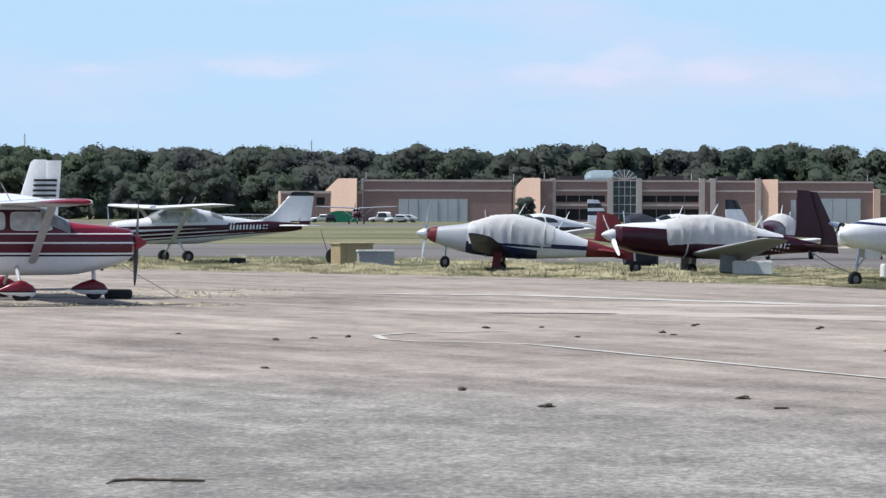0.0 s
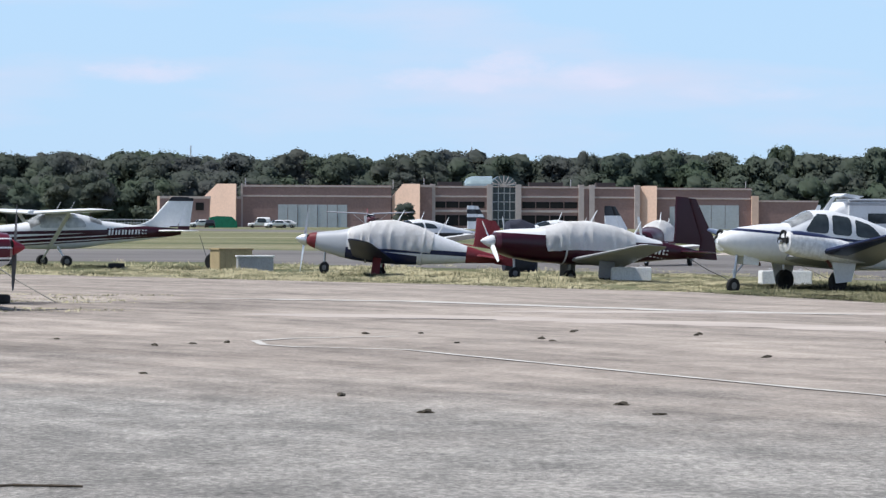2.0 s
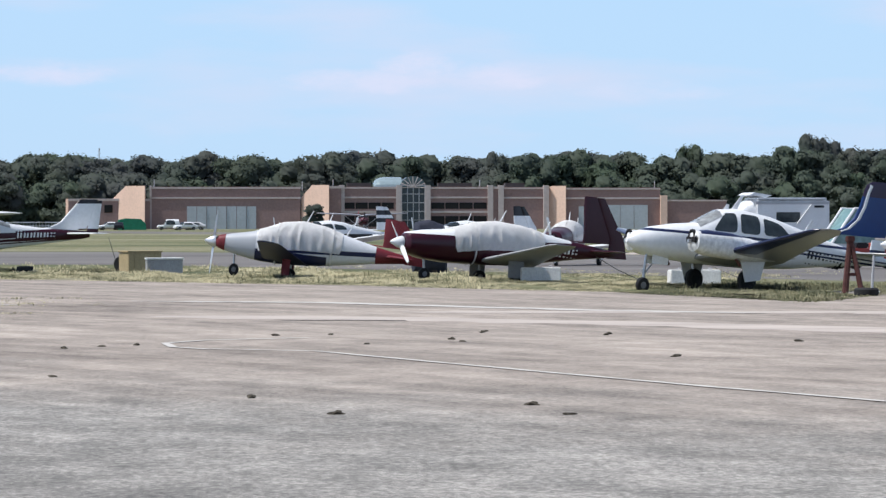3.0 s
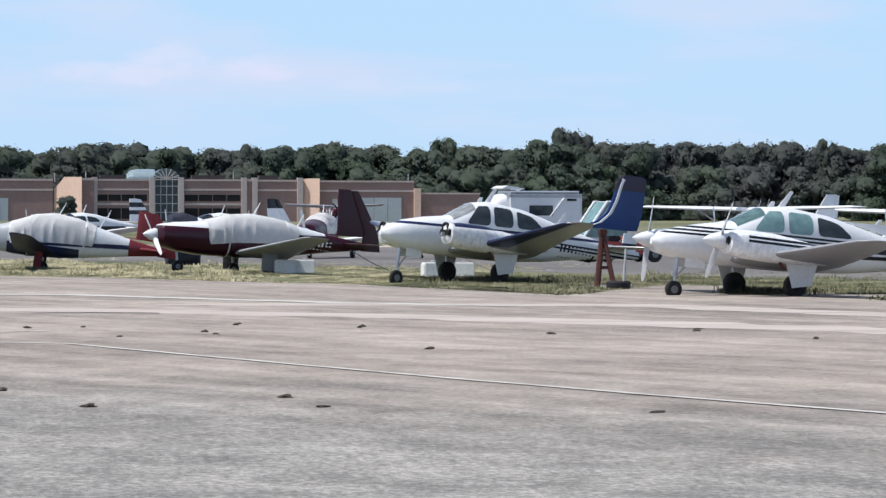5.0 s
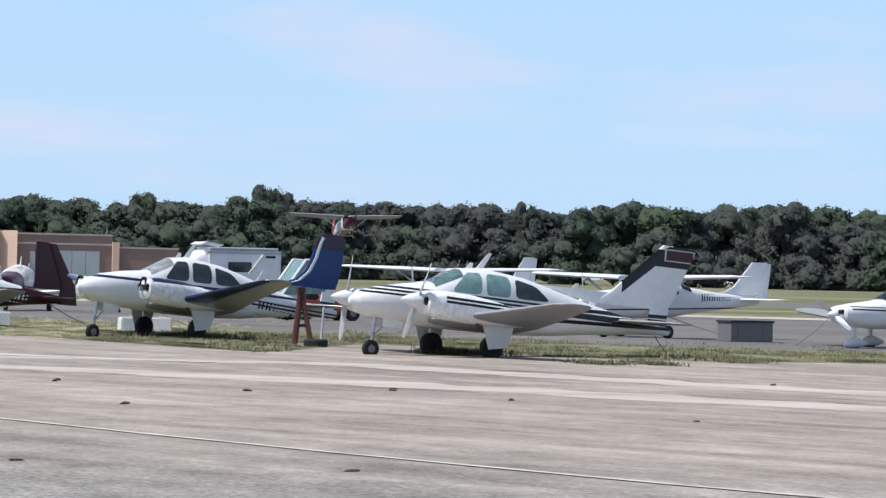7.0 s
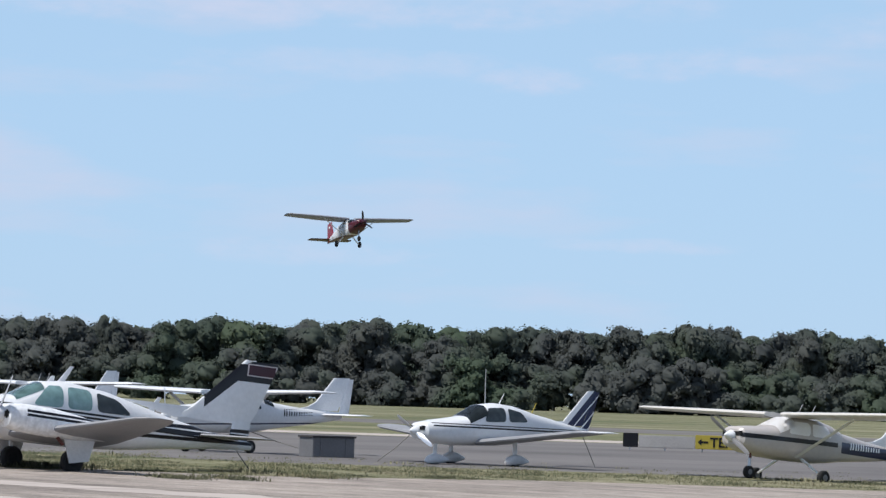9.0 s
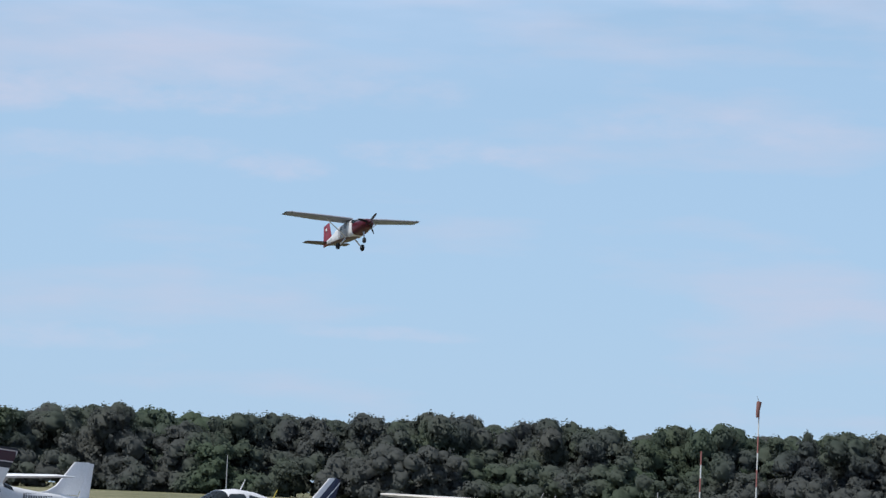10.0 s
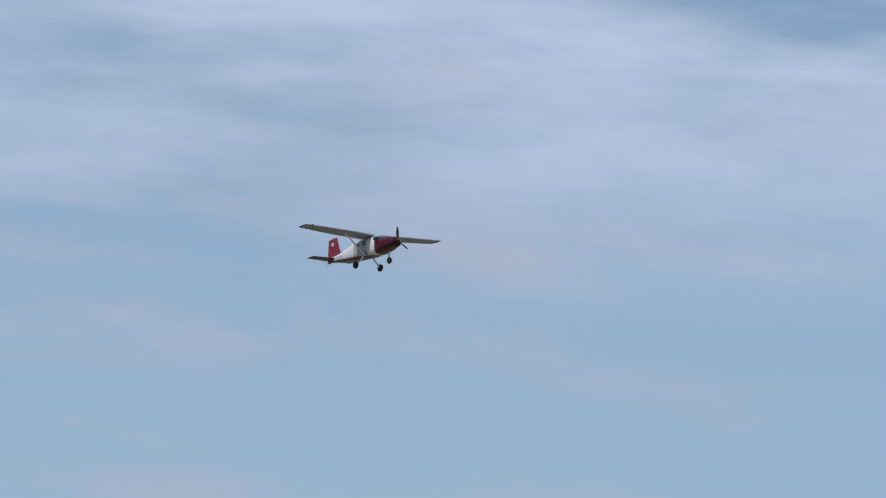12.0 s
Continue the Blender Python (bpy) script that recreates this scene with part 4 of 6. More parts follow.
# dark strips under the red airplane: its wing's shade painted over broken asphalt
stripe([(-14, 79.5), (-9, 79), (-5.6, 79.2)], 1.5, DARK, "dark broken asphalt with painted wing shade under the parked airplane", 0.010, "tar_and_shade_patch")

# nearer strip, with the shade of the near wing painted in
stripe([(-12, 72.6), (-8.5, 72.4), (-6.2, 73.0), (-5.0, 73.6)], 2.2, DARK, "dark broken asphalt with painted wing shade under the parked airplane", 0.012, "tar_and_shade_patch", 0.5)

# ---- woods ----
rng = np.random.default_rng(4)


def leaf_mat(name, dark, light):
    m = bpy.data.materials.new(name)
    m.use_nodes = True
    n, l = m.node_tree.nodes, m.node_tree.links
    b = n["Principled BSDF"]
    b.inputs["Roughness"].default_value = 0.7
    b.inputs["Specular IOR Level"].default_value = 0.15
    g, oi = n.new("ShaderNodeNewGeometry"), n.new("ShaderNodeObjectInfo")
    mix, mix2 = n.new("ShaderNodeMix"), n.new("ShaderNodeMix")
    mix.data_type = mix2.data_type = "RGBA"
    mix.inputs[6].default_value, mix.inputs[7].default_value = (*dark, 1), (*light, 1)
    l.new(g.outputs["Random Per Island"], mix.inputs[0])
    mix2.blend_type = "MULTIPLY"
    mix2.inputs[0].default_value = 0.5
    ramp = n.new("ShaderNodeValToRGB")
    ramp.color_ramp.elements[0].color, ramp.color_ramp.elements[1].color = (0.78, 0.84, 0.9, 1), (1.2, 1.17, 0.98, 1)
    l.new(oi.outputs["Random"], ramp.inputs[0])
    l.new(mix.outputs[2], mix2.inputs[6])
    l.new(ramp.outputs[0], mix2.inputs[7])
    stand, spread = n.new("ShaderNodeTexNoise"), n.new("ShaderNodeValToRGB")
    stand.inputs["Scale"].default_value, stand.inputs["Detail"].default_value = 0.028, 3.0
    l.new(g.outputs["Position"], stand.inputs["Vector"])
    spread.color_ramp.elements[0].position, spread.color_ramp.elements[1].position = 0.4, 0.64
    spread.color_ramp.elements[0].color, spread.color_ramp.elements[1].color = (1.06, 0.97, 1.08, 1), (0.95, 1.1, 0.85, 1)
    l.new(stand.outputs["Fac"], spread.inputs[0])
    kind = n.new("ShaderNodeMix")
    kind.data_type, kind.blend_type = "RGBA", "MULTIPLY"
    kind.inputs[0].default_value = 1.0
    l.new(mix2.outputs[2], kind.inputs[6])
    l.new(spread.outputs[0], kind.inputs[7])
    mix2 = kind
    l.new(mix2.outputs[2], b.inputs["Base Color"])
    thin, both = n.new("ShaderNodeBsdfTranslucent"), n.new("ShaderNodeMixShader")
    l.new(mix2.outputs[2], thin.inputs["Color"])
    both.inputs[0].default_value = 0.4
    l.new(b.outputs[0], both.inputs[1])
    l.new(thin.outputs[0], both.inputs[2])
    l.new(both.outputs[0], n["Material Output"].inputs["Surface"])
    return m


LEAF = leaf_mat("oak_leaves", (0.076, 0.091, 0.082), (0.087, 0.104, 0.091))


def crown_points(h, w, clumps, per, leaf, low=0.3):
    """Corner points and soft normals of the leaves: clumps on an uneven, lobed crown, each leaf turned roughly outwards."""
    k = 16 if h > 12 else 10
    lobe = np.column_stack([rng.normal(0, w * 0.25, k), rng.normal(0, w * 0.25, k), h * rng.uniform(low, 0.86, k), w * rng.uniform(0.18, 0.31, k)])
    lobe[-1] = (0, 0, h * 0.8, w * 0.24)
    pick = lobe[np.arange(clumps) % k]
    v = rng.normal(size=(clumps, 3))
    v /= np.linalg.norm(v, axis=1)[:, None]
    c = pick[:, :3] + v * (pick[:, 3] * rng.uniform(0.8, 0.96, clumps))[:, None] * np.array([1, 1, 0.8])
    c[:, 2] = np.clip(c[:, 2], h * 0.03, h)
    p = np.repeat(c, per, 0) + rng.normal(size=(clumps * per, 3)) * leaf * np.array([1.3, 1.3, 0.7])
    nrm = np.repeat(v, per, 0) + rng.normal(size=p.shape) * 0.3 + np.array([0, -0.15, 0.35])
    a = np.cross(nrm, rng.normal(size=p.shape))
    a /= np.linalg.norm(a, axis=1)[:, None]
    b = np.cross(nrm, a)
    b /= np.linalg.norm(b, axis=1)[:, None]
    s = (leaf * rng.uniform(0.6, 1.15, len(p)))[:, None]
    soft = nrm / np.linalg.norm(nrm, axis=1)[:, None] + np.array([-0.1, -0.25, 0.55])
    core, core_soft = core_points(lobe)
    return np.concatenate([np.stack([p - a * s, p - b * s * 0.75, p + a * s, p + b * s * 0.75], 1), core]), np.concatenate([np.repeat(soft[:, None], 4, 1), core_soft])


def core_points(lobe, k=0.84):
    """Quads of the lumpy inner mass of each lobe of a crown, with their outward normals."""
    nu, nv = 10, 7
    u = np.linspace(0, 2 * np.pi, nu + 1)[None, :, None]
    v = np.linspace(0.05, np.pi - 0.05, nv + 1)[None, None, :]
    r = lobe[:, 3, None, None] * k * (1 + 0.1 * np.sin(3 * u + lobe[:, 0, None, None]) * np.sin(2 * v + lobe[:, 1, None, None]))
    lump = rng.uniform(0.78, 1.1, r.shape)
    lump[:, -1] = lump[:, 0]
    r = r * lump
    out = np.stack([np.sin(v) * np.cos(u) + 0 * r, np.sin(v) * np.sin(u) + 0 * r, np.cos(v) + 0 * u + 0 * r], -1)
    g = lobe[:, None, None, :3] + out * r[..., None] * np.array([1, 1, 0.8])
    g[..., 2] = np.maximum(g[..., 2], 0)
    quad = lambda m: np.stack([m[:, :-1, :-1], m[:, :-1, 1:], m[:, 1:, 1:], m[:, 1:, :-1]], 3).reshape(-1, 4, 3)
    rough = out + rng.normal(size=out.shape) * 0.4 + np.array([-0.1, -0.25, 0.55])
    rough[:, -1] = rough[:, 0]
    return quad(g), quad(rough)


def soft_normals(me, vectors):
    """Gives the mesh its own shading normals, so that a mass of small blades shades as one soft volume."""
    vectors = vectors / np.maximum(np.linalg.norm(vectors, axis=1)[:, None], 1e-6)
    me.attributes.new("custom_normal", "FLOAT_VECTOR", "POINT").data.foreach_set("vector", np.ascontiguousarray(vectors, dtype=np.float32).ravel())


def leaf_mesh(name, quads, soft):
    me = bpy.data.meshes.new(name)
    pts = quads.reshape(-1, 3)
    key = np.round((pts + 1000) * 1000).astype(np.int64)
    _, first, where = np.unique((key[:, 0] << 42) | (key[:, 1] << 21) | key[:, 2], return_index=True, return_inverse=True)
    me.from_pydata(pts[first].tolist(), [], where.reshape(-1, 4).tolist())
    me.polygons.foreach_set("use_smooth", [True] * len(me.polygons))
    soft_normals(me, soft.reshape(-1, 3)[first])
    me.materials.append(LEAF)
    return me


def tree(h, w, m=Matrix(), name="tree", label="leafy dark green oak at the edge of the woods", clumps=470, per=12, leaf=0.42):
    t = top_thing(name, m, label, "tree", "trees along the airfield")
    bm = bmesh.new()
    rod(bm, (0, 0, -0.1), (0.2, 0.1, h * 0.45), 0.32, 0.2, 8)
    rod(bm, (0.2, 0.1, h * 0.45), (0, 0, h * 0.8), 0.2, 0.06, 6)
    for i in range(5):
        a = i * 1.3
        rod(bm, (0.15, 0.1, h * (0.3 + 0.07 * i)), (math.cos(a) * w * 0.33, math.sin(a) * w * 0.33, h * (0.55 + 0.06 * i)), 0.12, 0.04, 5)
    part("trunk", bm, M["bark"], t)
    crown = new("crown", leaf_mesh("crown", *crown_points(h, w, clumps, per, leaf)))
    crown.parent = t
    return t


def rise(az):
    """The woods grow taller towards the far end of the field."""
    return 1.02 + 0.0085 * min(max(az, 0), 24)


protos = [tree(h, w, at(-9.0 - i * 0.4, 990)) for i, (h, w) in enumerate(((20.2, 13), (19.4, 12), (20.6, 14), (19, 14.5), (19.8, 11.5), (18.8, 13)))]
az = -8.6
i = 0
while az < 36.5:
    src = protos[i % 6]
    d = 960 + rng.uniform(0, 45)
    k = rng.uniform(0.93, 1.03)
    copy_thing(src, at(az, d, rng.uniform(0, 360)) @ Matrix.Diagonal((k, k, k * rise(az), 1)))
    az += rng.uniform(0.30, 0.52)
    i += 1
for az, k in ((-2.9, 1.16), (-2.55, 1.1), (7.0, 1.17), (7.25, 1.14), (9.05, 1.26), (9.2, 1.2), (22.5, 1.14), (22.85, 1.12), (25.7, 1.15), (26.2, 1.12), (28.0, 1.12), (13.2, 1.08), (12.6, 1.06), (1.0, 1.05), (4.2, 1.06)):
    copy_thing(protos[int(abs(az) * 10) % 6], at(az, 995, az * 77) @ Matrix.Diagonal((k * 0.46, k * 0.46, k * (0.95 + (rise(az) - 1) * 0.8), 1)))
# lower bushy trees that stand out before the woods
for az, d, k in ((-4.6, 700, 0.45), (-4.9, 720, 0.42), (1.27, 735, 0.27), (-6.2, 800, 0.6), (-5.5, 880, 0.75), (-7.3, 820, 0.62), (-3.6, 900, 0.7), (-6.8, 900, 0.8), (-4.1, 870, 0.62)):
    copy_thing(protos[int(d) % 6], at(az, d, d) @ Matrix.Scale(k, 4))
# the closed woods behind, too many to count
quads, softs = [], []
for k in range(260):
    a, d, h = radians(rng.uniform(-10, 38)), rng.uniform(985, 1060), rng.uniform(17.5, 20.5)
    q, n_ = crown_points(h * rise(math.degrees(a)), 14, 190, 10, 0.46, 0.15)
    quads.append(q + np.array([d * math.sin(a), d * math.cos(a), 0]))
    softs.append(n_)
for k in range(360):
    a, d = radians(rng.uniform(-10, 38)), rng.uniform(945, 975)
    q, n_ = crown_points(rng.uniform(4, 16), rng.uniform(6, 13), 125, 9, 0.5, 0.06)
    quads.append(q + np.array([d * math.sin(a), d * math.cos(a), 0]))
    softs.append(n_)
woods = new("far_woods", leaf_mesh("far_woods", np.concatenate(quads), np.concatenate(softs)))
tagged(woods, "dense dark green woods behind the airfield", "woods", kind="stuff")

# ---- terminal building across the field ----
bld = top_thing("terminal_building", at(0, 760), "long low brown brick terminal and hangar building with pale bands", "building")


def bpart(name, mat, *specs, parent=None, label="", bevel=0.0):
    return part(name, boxes(*specs, bevel=bevel), M[mat], parent or bld, label, smooth=False)


def block(x0, x1, top, depth=18, front=0.0, bands=((0.25, 0.5),), mat="brick"):
    w = bpart("wall", mat, (x0, x1, front, depth, 0, top))
    for below, h in bands:
        bpart("coping", "coping", (x0 - 0.05, x1 + 0.05, front - 0.18, front + 0.3, top - below - h / 2, top - below + h / 2), parent=w)
    return w


def slab(x0, x1, top, low, out=6.0, base=0.0):
    """A pale splayed end wall that faces the light; its top slopes."""
    bm = skin(bmesh.new(), [[(x0, 1, 0), (x0, 1, low), (x0, 1.6, low), (x0, 1.6, 0)], [((x0 * 0.6 + x1 * 0.4), 1 - out * 0.4, 0), (x0 * 0.6 + x1 * 0.4, 1 - out * 0.4, top), (x0 * 0.6 + x1 * 0.4, 2, top), (x0 * 0.6 + x1 * 0.4, 2, 0)],
                            [(x1, 1 - out, 0), (x1, 1 - out, top), (x1, 2, top), (x1, 2, 0)]])
    part("end_wall", bm, M["tan_wall"], bld, "pale tan rendered end wall", smooth=False)


w = block(-33.6, -16.8, 6.3, 14)
for x in (-26.2, -23.2, -20.4):
    bpart("window", "dark", (x, x + 1.7, -0.06, 0.3, 3.4, 5.0), parent=w)
part("end_wall", skin(bmesh.new(), [[(-34.2, 1.5, 0), (-34.2, 1.5, 6.3), (-33.9, 2, 6.3), (-33.9, 2, 0)], [(-31.0, -0.3, 0), (-31.0, -0.3, 6.3), (-31, 0.2, 6.3), (-31, 0.2, 0)]]), M["tan_wall"], bld, smooth=False)
slab(-24.4, -17.8, 8.9, 6.4, 6.0)
w = block(-16.8, 14.2, 8.75, 26, 0.5, ((0.25, 0.35), (2.3, 0.35)))
for i in range(7):
    bpart("hangar_door", "door", (-9.2 + i * 2.05, -7.25 + i * 2.05, 0.38 - 0.1 * (i % 2), 0.8, 0, 4.7), parent=w)
bpart("downpipe", "coping", (-16.9, -16.5, 0.2, 0.6, 0, 9.0))
slab(14.4, 20.0, 9.1, 6.6, 5.0)
block(19.6, 22.6, 8.9, 20, -1.5)
for x0, x1 in ((22.6, 34.0), (41.0, 53.3)):
    w = block(x0, x1, 8.75, 22, 0.0, ((0.25, 0.3), (2.2, 0.35), (5.2, 0.45)))
    n = 4
    for i in range(n):
        a = x0 + 0.3 + (x1 - x0 - 0.6) * i / n
        b = x0 + 0.3 + (x1 - x0 - 0.6) * (i + 0.93) / n
        bpart("window", "dark", (a, b, -0.08, 0.4, 4.2, 5.5), parent=w)
        bpart("window", "dark", (a, b, -0.08, 0.4, 0.5, 2.7), parent=w)
for x in (34.0, 40.0, 53.0, 55.2, 64.6, 22.2):
    bpart("pier", "coping", (x, x + 1.1, -0.9, 1.5, 0, 9.1))
tower = bpart("glass_tower", "glass", (35.1, 40.0, 0.3, 8, 0, 9.6))
for i in range(5):
    bpart("mullion", "grey", (35.1 + i * 1.2, 35.25 + i * 1.2, 0.1, 0.32, 0, 9.6), parent=tower)
for z in (1.8, 3.6, 5.4, 7.2, 9.0):
    bpart("mullion", "grey", (35.1, 40.0, 0.1, 0.3, z, z + 0.15), parent=tower)
bm = bmesh.new()
rings = [[(37.5 + math.cos(a) * 2.7, y, 8.6 + math.sin(a) * 2.35) for a in (math.pi * k / 16 for k in range(17))] for y in (0.2, 9.0)]
skin(bm, rings)
vault = part("vault_roof", bm, shade("dark_green_glazing", (0.10, 0.14, 0.15), 0.25, 0.3), bld, "pale green glazed barrel vault", smooth=False)
bm = bmesh.new()
for k in range(9):
    a = math.pi * k / 8
    rod(bm, (37.5, 0.1, 8.6), (37.5 + math.cos(a) * 2.7, 0.1, 8.6 + math.sin(a) * 2.35), 0.08, None, 5)
part("mullion", bm, M["coping"], vault)
bm = skin(bmesh.new(), [[(x, 4.5 + math.cos(a) * 4.2, 8.7 + math.sin(a) * 2.1 * k_) for a in (math.pi * k / 12 for k in range(13))] for x, k_ in ((29.4, 0.4), (29.8, 0.72), (30.6, 0.93), (31.6, 1.0), (35.2, 1.0))])
part("vault_roof", bm, shade("pale_green_glazing_side", (0.30, 0.38, 0.40), 0.25, 0.3), bld, smooth=False)
block(55.7, 65.0, 8.7, 22, 0.3, ((0.25, 0.3), (2.2, 0.35)))
block(53.3, 55.8, 8.8, 22, -0.4)
slab(65.0, 69.1, 8.95, 8.6, 3.0)
w = block(69.1, 89.0, 8.6, 26, 0.4, ((0.25, 0.3), (2.2, 0.35)))
for i in range(5):
    bpart("hangar_door", "door", (72.0 + i * 2.9, 74.8 + i * 2.9, 0.2, 0.6, 0, 5.0 if i > 1 else 4.7), parent=w)
bpart("end_wall", "tan_wall", (89.0, 90.4, -0.6, 18, 0, 7.0))
w = block(90.4, 103, 6.1, 18, 1.0, ((0.2, 0.3),))
for x0, x1 in ((24, 29), (43, 50), (57, 61)):
    bpart("roof_unit", "roofing", (x0, x1, 4, 9, 8.5, 9.6))
for x, h in ((-16.0, 10.2), (14.6, 10.0), (21, 10.3), (51.5, 10.2), (88, 10.0)):
    bm = bmesh.new()
    rod(bm, (x, 2, 8), (x, 2, h), 0.09, None, 5)
    part("roof_mast", bm, M["grey"], bld)

# ---- parked aircraft ----
SC = lambda k: Matrix.Scale(k, 4)
DEEP = (0.15, 0.009, 0.022)
# last band: red cowl top, its brighter tone paints in the sky's reflection
liv_red = livery("red_white_livery", WHITE, [(-6, 3, 0.92, 0, 0.04, BLACK), (-6, 3, 1.0, 0, 0.19, (0.085, 0.006, 0.018)), (-6, 3, 1.225, 0, 0.16, (0.085, 0.006, 0.018)), (-6, 3, 1.41, 0, 0.12, (0.10, 0.007, 0.02)), (-6, 0.9, 1.5, 0, 0.4, (0.045, 0.006, 0.012)), (0.9, 3, 1.52, 0, 0.5, RED)])
liv_spat = livery("red_white_fairing", DEEP, [(-6, 3, 0.0, 0, 0.2, WHITE), (-6, 3, 0.2, 0, 0.03, BLACK)])
cessna(pose(-8.86, 77.4, 0, 0.9, 0, 15), "red and white high-wing airplane with wheel fairings on the apron", liv_red, M["white"], M["white"], "red", "pale_glass", 14, liv_spat, tip="red", strut="grey", belly=0.15, blade="hub")
cessna(at(-9.6, 90, 168) @ SC(1.06), "white high-wing airplane with black bars on its fin", livery("white_black_livery", WHITE, [(-6, 3, 1.1, 0, 0.1, BLACK)]), M["white"], M["white"], fin_stripes="black", tall_fin=True)
liv_m = livery("maroon_white_livery", WHITE, [(-6, 3, 0.86, -0.06, 0.05, MAROON), (-6, 3, 0.95, -0.055, 0.1, MAROON), (-2.2, 3, 1.09, -0.05, 0.11, MAROON), (-6, 3, 1.24, -0.02, 0.12, MAROON), (-6, -2.2, 0.95, -0.05, 0.4, MAROON)])
fin_m = livery("black_capped_fin", WHITE, [(-7, 3, 2.5, 0, 1, BLACK), (-7, -4.9, -1, 0, 2.55, MAROON), (-7, -4.9, 1.6, 0, 0.04, WHITE)])
cessna(at(-4.25, 137, 180 + 25) @ SC(0.99), "white high-wing airplane with maroon stripes on the grass", liv_m, M["white"], fin_m, "white", "pale_glass", 10, None, (-3.9, -2.2, 1.13, 0.3, "white", 6))
liv_s = livery("silver_blue_livery", (0.62, 0.64, 0.67), [(-6, 0.9, 0.86, -0.06, 0.13, NAVY), (-1.6, 1.0, 0.2, 0.0, 0.68, NAVY), (1.0, 3, 0, 0, 3, (0.42, 0.44, 0.47)), (-6, -3.35, -1, 0, 5, (0.16, 0.022, 0.03))], 0.4)
mooney(at(0.74, 118, 180 - 4, -0.12, 7.5) @ Matrix.Diagonal((0.885, 0.885, 1.1, 1)), "silver low-wing airplane with a covered cabin and red nose", liv_s, M["navy"], M["dull_red"], "silver", "dull_red", True, 6, None, "dull_red", gear="dull_red", drop=0.18, fin_h=0.75, gear_w=0.3)
liv_mm = livery("maroon_low_livery", MAROON, [(-3.1, 0.95, 1.27, -0.02, 1.6, WHITE), (0.95, 3, 1.34, 0.0, 1.6, WHITE)])
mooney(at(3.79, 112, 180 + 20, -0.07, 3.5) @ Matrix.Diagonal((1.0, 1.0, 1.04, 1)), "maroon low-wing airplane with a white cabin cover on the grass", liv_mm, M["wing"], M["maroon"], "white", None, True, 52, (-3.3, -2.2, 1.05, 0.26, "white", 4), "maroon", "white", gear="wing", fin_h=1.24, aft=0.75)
liv_t = livery("white_blue_twin_livery", WHITE, [(-6, 3.2, 1.33, 0.0, 0.07, NAVY), (-6, -0.5, 1.18, 0.04, 0.05, NAVY), (-6, -0.5, 1.28, 0.04, 0.04, NAVY)])
fin_t = livery("blue_fin", BLUE, [(-7, -2, 2.75, 0, 1, (0.03, 0.02, 0.05)), (-3.3, -2, -1, 0, 2.95, WHITE)])
# wing base: the same grey, underside shade put into its colour
twin(at(7.79, 98.8, 180 + 23, -0.07, 5.0) @ pose(0.4, 0, 0) @ Matrix.Diagonal((0.95, 0.95, 1.06, 1)), "white twin-engined airplane with a blue fin and no propellers", liv_t, livery("blue_edged_wing", (0.27, 0.275, 0.29), [(0.3, 2, 0.9, 0, 1, NAVY)]), livery("bare_nacelle", (0.66, 0.66, 0.66), [(-2, 1.9, 1.3, 0, 0.12, NAVY)], dirt=0.3),
     fin_t, "glass", False, False, (-3.9, -2.5, 1.0, 0.32, "black", 5), True, droop=0.24, lift=0.22, span=0.4)
blk = [(-6, 3.2, 1.22 + 0.085 * i, 0.015, 0.05, BLACK) for i in range(3)]
liv_b = livery("white_black_twin_livery", WHITE, blk + [(-6, -1.9, 0.96 + 0.14 * i, -0.03, 0.085, BLACK) for i in range(3)])
fin_b = livery("black_maroon_fin", WHITE, [(-7, 3, 2.62, 0, 0.8, BLACK), (-7, -4.1, -1.5, -0.83, 0.6, BLACK), (-6.04, -5.2, 2.76, 0, 0.29, (0.5, 0.45, 0.45)), (-6.0, -5.24, 2.785, 0, 0.24, MAROON)])
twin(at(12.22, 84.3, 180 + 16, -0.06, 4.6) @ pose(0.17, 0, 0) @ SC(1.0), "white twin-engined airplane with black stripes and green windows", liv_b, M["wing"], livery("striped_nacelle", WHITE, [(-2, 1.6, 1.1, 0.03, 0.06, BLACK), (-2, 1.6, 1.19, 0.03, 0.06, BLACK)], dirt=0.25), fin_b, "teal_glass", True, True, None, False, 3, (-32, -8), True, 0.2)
cessna(at(14.9, 116.5, 180 + 24) @ SC(0.93), "white high-wing airplane with a dark registration on its tail", livery("plain_white_livery", WHITE, [(-6, 3, 0.95, -0.02, 0.05, NAVY)]), M["white"], M["white"], "white", "glass", 5, None, (-3.9, -2.4, 1.2, 0.25, "black", 6))
cessna(at(11.95, 150, 180 + 40), "plain white high-wing airplane parked behind others", livery("plain_white_livery_far", WHITE, [(-6, 3, 1.0, -0.02, 0.05, BLACK)]), M["white"], M["white"], "white", "pale_glass", 5)
cherokee(at(18.92, 107.5, 180 + 22, -0.06, -0.5) @ SC(0.95), "white low-wing airplane with blue striped fin and wheel fairings", livery("white_striped_livery", WHITE, [(-6, 2.2, 1.18, 0.03, 0.05, BLACK), (-6, 2.2, 1.27, 0.03, 0.03, BLACK)]),
         livery("striped_fin", WHITE, [(-6, -2, k, -0.93, w_, NAVY) for k, w_ in ((-2.95, 0.24), (-2.66, 0.3), (-2.31, 0.3))]))
